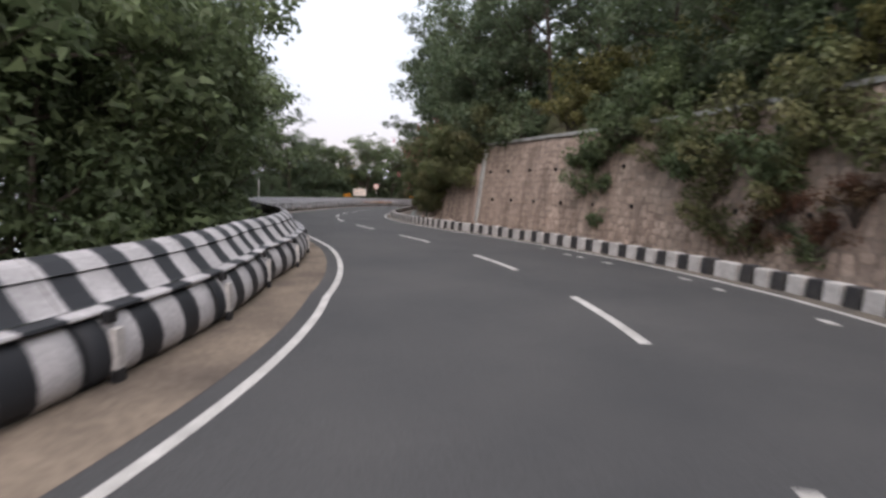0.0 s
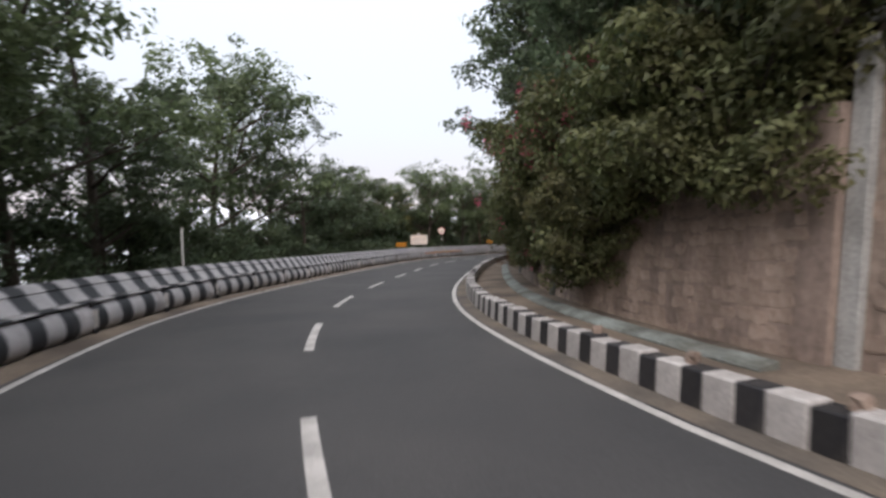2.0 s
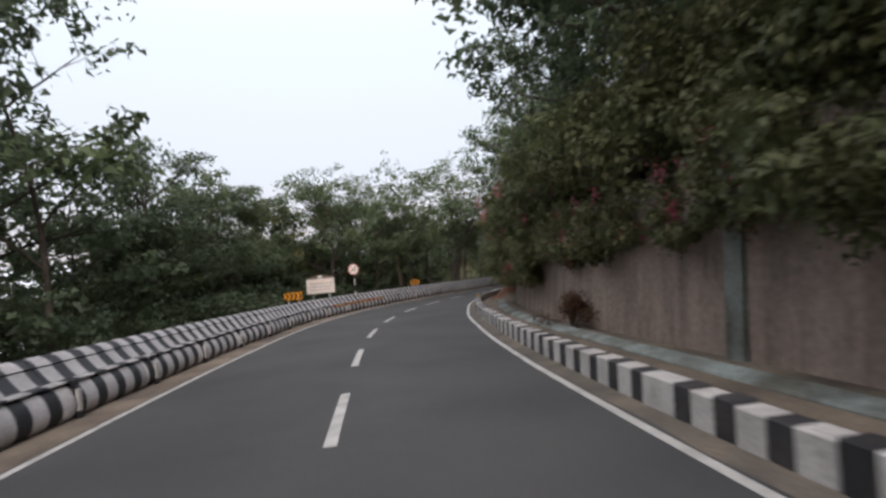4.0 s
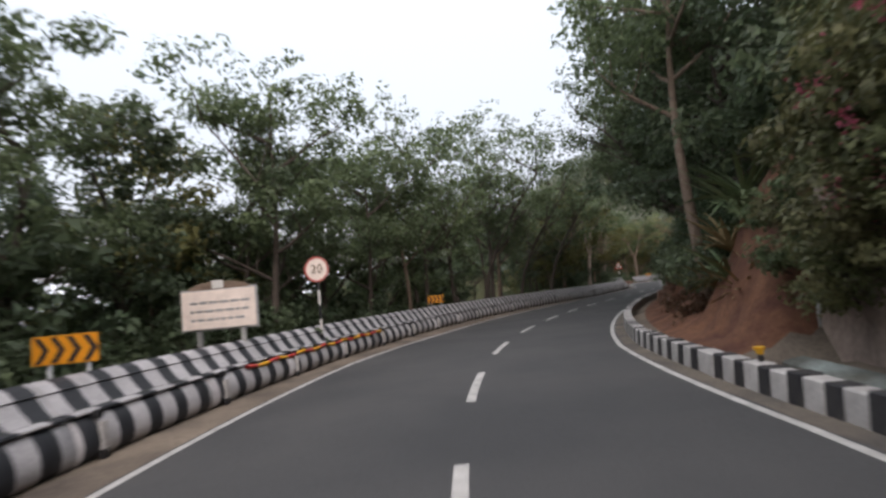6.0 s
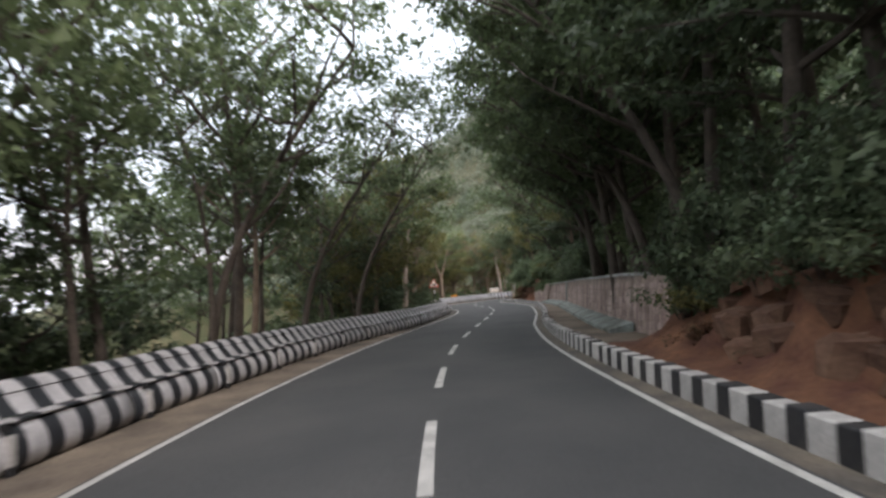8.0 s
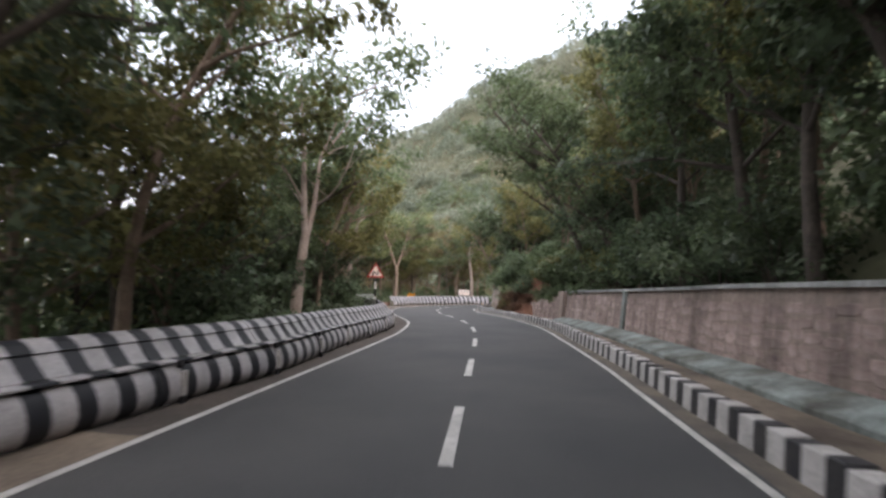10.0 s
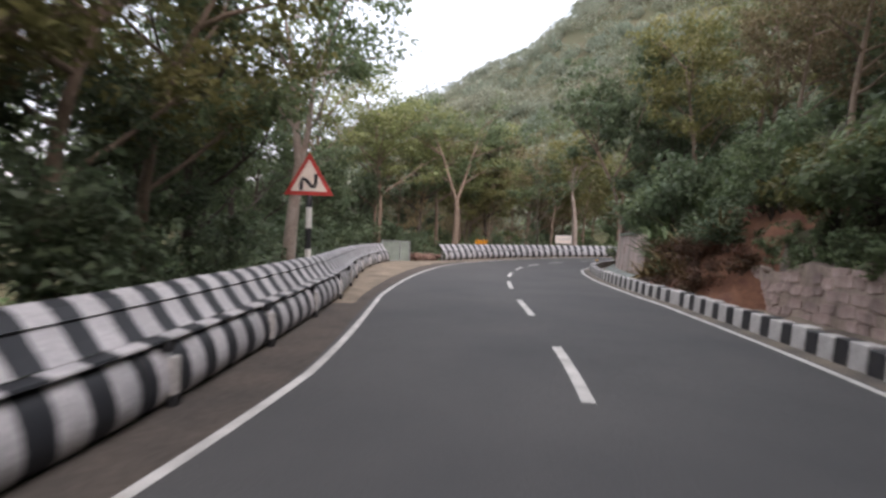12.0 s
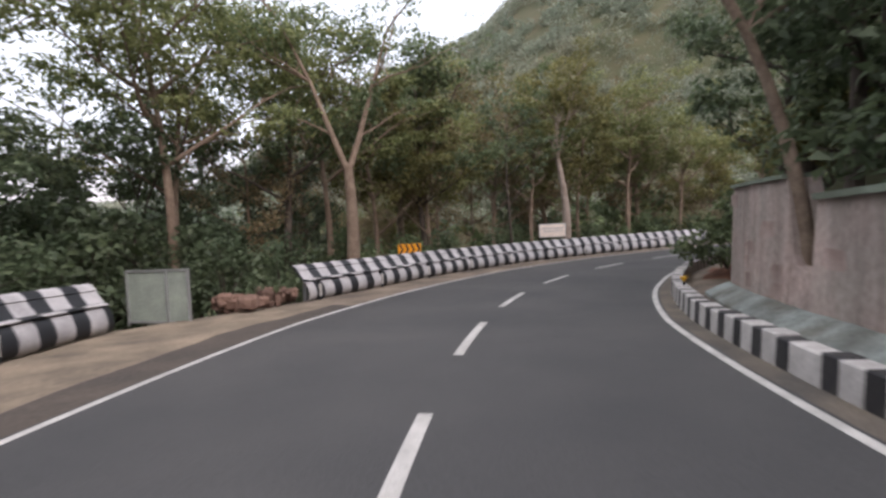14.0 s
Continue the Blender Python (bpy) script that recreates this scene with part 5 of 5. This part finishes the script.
for s in np.arange(-4.0, 16, 1.7):
    plant(pick(("green", "dark_bush", "bush")), float(s), -u(8.6, 12.5), None, u(1.0, 1.4))
for s in np.arange(74, 92, 1.5):
    plant(pick(("green", "dark_bush")), float(s), u(7.4, 10.0), None, u(0.9, 1.2))
for s in np.arange(73.5, 84, 0.9):
    plant("dark_bush", float(s), u(8.5, 12.5), None, u(1.2, 1.6))
for s, z in ((1.4, 0.7), (2.2, 1.2), (0.8, 1.5), (2.9, 0.5)):
    plant("red", s, -6.0, z, 0.75)
for s in np.arange(17.0, 59, 1.5):
    plant(pick(("creeper_plain", "creeper", "creeper_plain")) if 24 < s < 57 else "creeper_plain", float(s), -u(6.2, 6.8), u(2.5, 3.2), u(1.05, 1.3))
for s in np.arange(17.9, 27, 1.0):
    plant("creeper_plain", float(s), -u(5.6, 5.9), u(1.5, 2.0), u(0.75, 0.95))
for s, z in ((29.6, 0.3), (30.3, 0.9), (31.0, 0.4)):
    plant(pick(("creeper", "creeper_plain")), s, -u(5.5, 5.7), z, u(0.6, 0.75))
for s, z in ((23.2, 0.9), (24.0, 0.2), (24.8, 0.7), (25.4, 1.4)):
    plant("creeper_plain", s, -u(5.5, 5.7), z, u(0.65, 0.8))
for s in np.arange(47.5, 59, 1.0):
    plant("creeper", float(s), -u(6.2, 6.6), u(2.2, 2.9), u(0.9, 1.1))
for s in np.arange(114, 128, 1.3):
    plant(pick(("bush", "green")), float(s), -u(7.2, 8.0), None, u(0.95, 1.2))
for s in np.arange(119.5, 128, 1.2):
    plant("vine", float(s), -u(6.4, 6.8), 1.2 if s < 124 else 0.8, u(0.65, 0.85))
for s in np.arange(16.5, 25, 1.6):
    plant("low", float(s), -u(7.2, 8.4), 3.3, u(0.6, 0.75))
for s in np.arange(23.6, 59, 1.45):
    plant(pick(("creeper", "creeper_olive", "creeper_plain")) if s < 57 else "creeper_plain", float(s), -u(5.6, 5.95), u(2.0, 2.4) if 25.5 < s < 29.5 else u(1.0, 1.8), u(0.7, 0.95))
for s, d in ((66, 5.2), (68.5, 5.3), (71, 5.5), (78, 5.4), (81, 5.3), (129.5, 5.2), (131.5, 5.3), (133, 5.4), (44, 5.4)):
    plant("red", s, -d, 0.1, u(0.6, 0.9))
for s in np.arange(65.5, 85, 1.5):
    plant("dark_bush", float(s), -u(6.1, 6.8), u(1.5, 2.0) if 74.5 < s < 81 else u(0.9, 1.5), u(0.7, 1.0))
for s in (130.0, 132.0):
    plant("dark_bush", s, -u(6.0, 6.7), u(1.2, 1.9), u(0.6, 0.85))
for s in (60.4, 61.2):
    plant("vine", float(s), -u(5.7, 6.6), u(0.6, 2.6), u(0.7, 0.95))
for s in np.arange(48.5, 60, 1.3):
    plant(pick(("creeper", "creeper_plain")) if s < 53 else "creeper_plain", float(s), -u(5.5, 5.8), u(0.5, 1.1), u(0.6, 0.8))
for s in [float(q) for q in np.arange(66, 84, 1.6) if not 76 < q < 79]:
    plant(pick(("bush", "dark_bush", "red", "dark_bush")), s, -u(5.7, 6.3), u(0.6, 1.0), u(0.45, 0.65))
for s in np.arange(128.8, 134.4, 0.9):
    plant(pick(("red", "red", "bush")), float(s), -u(5.3, 6.3), u(0.3, 1.0), u(0.7, 1.0))
for s in np.arange(53, 66, 1.5):
    plant("dark_bush", float(s), rail(float(s)) + u(2.2, 3.4), None, u(1.0, 1.3))
# single trees that stand out
plant("tall", 75.6, 7.3, scale=0.82, turn=0)
plant("tall", 87.3, 6.9, scale=0.85, turn=80)
plant("thin", 83.6, 6.2, scale=1.0)
plant("broad", 110.9, 6.9, scale=1.12, turn=40)
plant("dark", 46.0, 11.0, scale=1.25)
plant("spread", 42.5, 10.6, scale=1.35)
plant("dark", 39.0, 10.0, scale=1.25)
for s, d in ((142.5, 12.5), (145.0, 14.5), (147.5, 13.0), (150.0, 15.5), (152.5, 13.5)):
    plant("low", s, d, None, 0.85)
for s, d in ((117.5, 9.4), (120.5, 10.2), (123.5, 9.0), (119.0, 12.5), (122.5, 13.5)):
    plant("low", s, -d, None, 0.95)
plant("thin", 44.5, 7.6, scale=1.1)
plant("broad", 130.2, 7.2, scale=1.0, turn=20)
plant("dry", 121.0, 9.5, scale=1.0)
for s, d in ((67.0, 12.5), (69.5, 14.0), (71.5, 11.0), (73.5, 14.0), (76.0, 12.5), (78.5, 15.0)):
    plant(pick(("far_green", "far_dark")), s, d, None, u(0.85, 1.0))
for s, d in ((155.0, 16.0), (160.0, 20.0), (166.0, 17.0), (172.0, 22.0), (178.0, 16.0), (184.0, 20.0), (163.0, 26.0), (175.0, 29.0)):
    plant(pick(("dry", "umbrella", "dry")), s, d, None, u(1.0, 1.25))
plant("dry", 151.0, 13.0, scale=0.9)
for s, d in ((158.0, 13.0), (161.0, 18.0), (164.0, 13.0), (166.5, 20.0), (169.0, 15.0), (172.0, 21.0), (175.0, 14.0), (163.0, 24.0), (170.0, 26.0)):
    plant("dry", s, d, None, u(1.35, 1.6))
plant("light", 103.0, 8.0, scale=1.15)
plant("light", 116.5, 8.6, scale=1.1)
plant("spread", 102.5, -6.9, scale=1.15)
plant("dark", 106.0, -7.2, scale=1.15)
plant("spread", 110.5, -7.0, scale=1.15)
plant("olive", 114.5, -7.2, scale=1.1)
plant("dark", 76.0, -6.8, scale=1.2)
plant("dark", 80.0, -6.8, scale=1.25)
plant("umbrella", 108.0, -8.6, scale=1.0)
plant("umbrella", 115.0, -8.8, scale=1.0)
plant("olive", 104.0, 11.5, scale=1.2)
plant("dark", 86.0, -7.0, scale=1.25)
plant("spread", 90.0, -6.7, scale=1.25)
plant("dark", 94.5, -7.0, scale=1.2)
plant("spread", 83.0, -6.6, 1.5, 1.15)
plant("light", 79.5, 6.3, scale=0.74)
plant("spread", 79.0, 10.5, scale=1.0)
for s in np.arange(91.0, 103, 4.0):
    plant("light", float(s), u(13.5, 17.5), -5.0, u(1.1, 1.25))
plant("dark", 146.5, -6.9, scale=1.0)
for s in np.arange(136.5, 143, 1.1):
    plant(pick(("dark_bush", "green")), float(s), -u(6.4, 7.0), 1.9, u(1.0, 1.3))
plant("olive", 141.0, -8.2, scale=0.9)
for s in np.arange(141.5, 151, 1.4):
    plant("dark_bush", float(s), u(11.5, 14.5), None, u(1.2, 1.6))
plant("spread", 92.0, -6.1, scale=1.3)
plant("spread", 98.5, -6.3, scale=1.3)
plant("spread", 16.0, 8.0, scale=1.3)
plant("dark", 19.5, 8.2, scale=1.3)
plant("spread", 23.0, 8.6, scale=1.25)
plant("spread", 26.5, 8.4, scale=1.2)
plant("dark", 29.8, 9.2, scale=1.1)
for s in np.arange(2.5, 13, 1.2):
    plant("green", float(s), rail(float(s)) + u(2.5, 3.0), None, u(1.05, 1.3))
plant("bare", 80.6, 6.6, scale=1.15)
plant("bare", 88.5, 7.0, scale=1.1)
plant("umbrella", 153.5, 11.5, scale=1.15)
plant("umbrella", 147.5, 11.5, scale=1.2)
plant("umbrella", 158.5, 13.0, scale=1.2)
plant("umbrella", 143.0, 12.5, scale=1.15)
plant("umbrella", 171.0, 9.0, scale=1.1)
plant("spread", 147.0, -7.6, scale=0.95)
plant("dark", 151.5, -7.0, scale=0.95)
plant("dark", 156.0, -6.6, scale=1.0)
plant("spread", 162.0, -6.6, scale=1.0)
plant("olive", 157.5, 9.5, scale=0.95)
plant("dark", 99.0, -7.4, scale=1.1)
plant("fork", 151.4, 7.8, scale=1.0, turn=60)
plant("pale", 165.6, 8.4, scale=0.95, turn=30)
plant("thin", 161.0, 7.6, scale=1.0)
plant("tall", 67.0, -5.75, 0.55, 1.05, turn=200)
plant("lean", 143.6, -5.35, 0.6, 1.0, turn=0)
for s in (84.0, 88.5, 93.0, 99.0, 118.0):
    plant("over", s, -6.7 if s < 100 else -7.6, 1.6, u(0.95, 1.05), turn=180 + u(-12, 12))
plant("over_olive", 100.5, 6.2, -0.2, 0.95, turn=5)
for s, d in ((84.0, 6.4), (90.0, 6.2), (96.0, 6.0)):
    plant("over_light", s, d, -0.2, u(0.95, 1.05), turn=u(-12, 12))
for s, d in ((117.5, 7.6), (121.0, 7.4), (124.0, 7.8)):
    plant("over_olive", s, d, -0.2, u(0.85, 0.95), turn=u(-15, 15))
for s, z in ((21.6, 1.6), (22.2, 0.9), (22.8, 0.4), (23.6, 0.8), (24.4, 1.4)):
    plant("creeper_plain", s, -5.62, z, 0.7)
for s, d, z in ((26.2, 5.55, 3.1), (24.6, 5.6, 2.4), (28.4, 5.55, 3.6), (23.2, 5.7, 3.0), (54.0, 5.8, 3.4), (55.5, 5.8, 3.2)):
    plant("creeper", s, -d, z, 0.95)
for s, d in ((80.5, 8.3), (83.0, 9.6)):
    plant("low", s, d, None, 0.78)
plant("bare", 77.5, 7.4, scale=1.3)
plant("light", 86.5, 7.0, -0.6, 1.25)
for s in np.arange(103.0, 110, 1.6):
    plant("dark_bush", float(s), u(7.0, 9.0), None, u(1.1, 1.4))
for s, d in ((104.5, 8.6), (107.5, 9.4), (110.6, 8.6), (113.2, 10.2), (115.4, 11.6)):
    plant("low", s, d, None, 0.8)
plant("over", 121.5, -7.4, 1.6, 1.08, turn=180)
for s in np.arange(104.0, 117, 2.2):
    plant("dark_bush", float(s), -u(6.5, 7.0), 1.7, u(0.9, 1.15))
for s in np.arange(74.8, 79.5, 0.9):
    plant("dark_bush", float(s), -u(5.5, 5.9), u(1.15, 1.5), u(0.55, 0.7))
for s in (0.5, 2.6, 4.8, 6.6):
    plant(pick(("dark_bush", "green")), s, -u(7.9, 8.6), None, u(1.0, 1.2))


# ---- agaves on the red bank ----
def agave(seed, n=22, length=1.1, mat=None):
    rp = random.Random(seed)
    o = thing("agave", "spiky agave with long pale green blades on the red bank" if mat is None else "withered agave with drooping straw-coloured blades", "plant")
    for k in range(n):
        vs, fs = [], []
        a, up = k * 2.4, rp.uniform(0.25, 1.3)
        l = length * rp.uniform(0.7, 1.15)
        out, side = Vector((math.cos(a), math.sin(a), 0)), Vector((-math.sin(a), math.cos(a), 0))
        for i in range(6):
            t = i / 5
            c = out * (l * t * math.cos(up * (1 - 0.5 * t))) + Vector((0, 0, l * t * math.sin(up) - 0.45 * l * t * t * (1.3 - up)))
            wd = 0.065 * (1 - t) ** 0.6 * (0.7 + 0.6 * t) + 0.003
            vs += [c - side * wd + Vector((0, 0, wd * 0.5)), c - Vector((0, 0, wd * 0.2)), c + side * wd + Vector((0, 0, wd * 0.5))]
        for i in range(5):
            for j in range(2):
                q = i * 3 + j
                fs.append((q, q + 1, q + 4, q + 3))
        part("blade", mesh_of("blade", vs, fs, mat or M["agave"], smooth=True), o)
    return o


AG = [agave(3), agave(4, 18, 1.4), agave(5, 26, 1.0, M["dry_blade"])]
for s, d, z, k, sc in ((65.6, 6.6, 3.0, 1, 1.1), (66.2, 6.3, 2.2, 0, 1.0), (66.8, 6.9, 3.4, 1, 1.1), (67.4, 6.4, 1.9, 0, 0.9), (65.0, 7.4, 4.4, 1, 1.0), (65.2, 5.6, 1.2, 2, 0.8), (68.6, 6.2, 1.5, 0, 0.8),
                        (64.2, 5.7, 1.3, 0, 1.2), (63.4, 6.2, 2.4, 1, 1.2), (64.6, 6.4, 3.2, 0, 1.4), (63.9, 6.9, 4.0, 1, 1.3), (64.9, 6.0, 2.0, 2, 1.3), (62.8, 5.6, 1.0, 2, 0.9),
                        (129.0, 8.0, 3.6, 1, 1.2), (131.5, 7.4, 3.0, 1, 1.1), (133.0, 6.8, 2.6, 0, 1.0), (130.2, 6.0, 1.8, 2, 0.9), (134.6, 5.2, 1.0, 1, 0.9), (134.2, 5.6, 1.5, 0, 1.0), (133.6, 5.0, 0.4, 2, 0.9), (133.0, 5.3, 0.8, 2, 1.0), (134.4, 4.9, 0.3, 2, 0.8), (132.4, 5.1, 0.5, 0, 0.8),
                        (132.2, 5.7, 1.3, 2, 1.0), (133.4, 5.8, 1.6, 1, 0.9), (131.6, 5.3, 0.7, 2, 0.9), (134.9, 5.3, 1.6, 0, 0.9), (133.8, 5.3, 1.0, 0, 0.9), (131.2, 6.0, 1.6, 1, 0.8), (132.8, 6.3, 2.0, 1, 1.0), (130.4, 5.2, 0.5, 2, 0.7)):
    copy_thing(AG[k], stand(s, -d, z, u(0, 360), sc))
for src in list(T_.values()) + list(B_.values()) + AG:
    for o in (*src.children_recursive, src):
        bpy.data.objects.remove(o)


# ---- the wood on the hillside above the road, and on the far mountain ----
def canopy(name, places, per, size, mat, label, up=0.6):
    rng = np.random.default_rng(9)
    c = np.array(places)
    v = np.repeat(c[:, :3], per, 0)
    q = rng.normal(size=v.shape)
    q /= np.linalg.norm(q, axis=1)[:, None]
    v = v + q * np.repeat(c[:, 3], per)[:, None] * (1, 1, 0.9) * rng.uniform(0.6, 1.0, (len(v), 1))
    tagged(new(name, leaf_mesh(name, v, size, size * 0.6, mat, rng, up=up)), label, "forest", kind="stuff")


rp = random.Random(9)
near, far, valley = [], [], []
while len(near) < 620:
    s, d = rp.uniform(-14, 200), -rp.uniform(15, 42)
    q = P(s, d)
    if abs(road_place(q.x, q.y)[1]) > 13:
        near.append((q.x, q.y, ground_z(q.x, q.y) + rp.uniform(1.0, 5.0), rp.uniform(1.6, 2.8)))
while len(valley) < 2000:
    s, d = rp.uniform(-14, 200), rp.uniform(13, 130) 
    q = P(s, d)
    if abs(road_place(q.x, q.y)[1]) > 12 and math.hypot(q.x - 30, q.y - 100) < 190:
        valley.append((q.x, q.y, ground_z(q.x, q.y) + rp.uniform(0.5, 3.0), rp.uniform(1.8, 3.2)))
while len(far) < 6200:
    az, r = radians(rp.uniform(-5, 100)), rp.uniform(105, 345)
    x, y = 30 + r * math.sin(az), 100 + r * math.cos(az)
    if hill(x, y) > 3 and abs(road_place(x, y)[1]) > 22:
        far.append((x, y, ground_z(x, y) + 2.0, rp.uniform(2.0, 4.0)))
canopy("hillside_wood", near, 90, 0.6, M["leaf_b"], "dense dark green wood on the hillside above")
canopy("valley_wood", valley, 60, 0.85, M["leaf_a"], "green wood falling away into the valley")
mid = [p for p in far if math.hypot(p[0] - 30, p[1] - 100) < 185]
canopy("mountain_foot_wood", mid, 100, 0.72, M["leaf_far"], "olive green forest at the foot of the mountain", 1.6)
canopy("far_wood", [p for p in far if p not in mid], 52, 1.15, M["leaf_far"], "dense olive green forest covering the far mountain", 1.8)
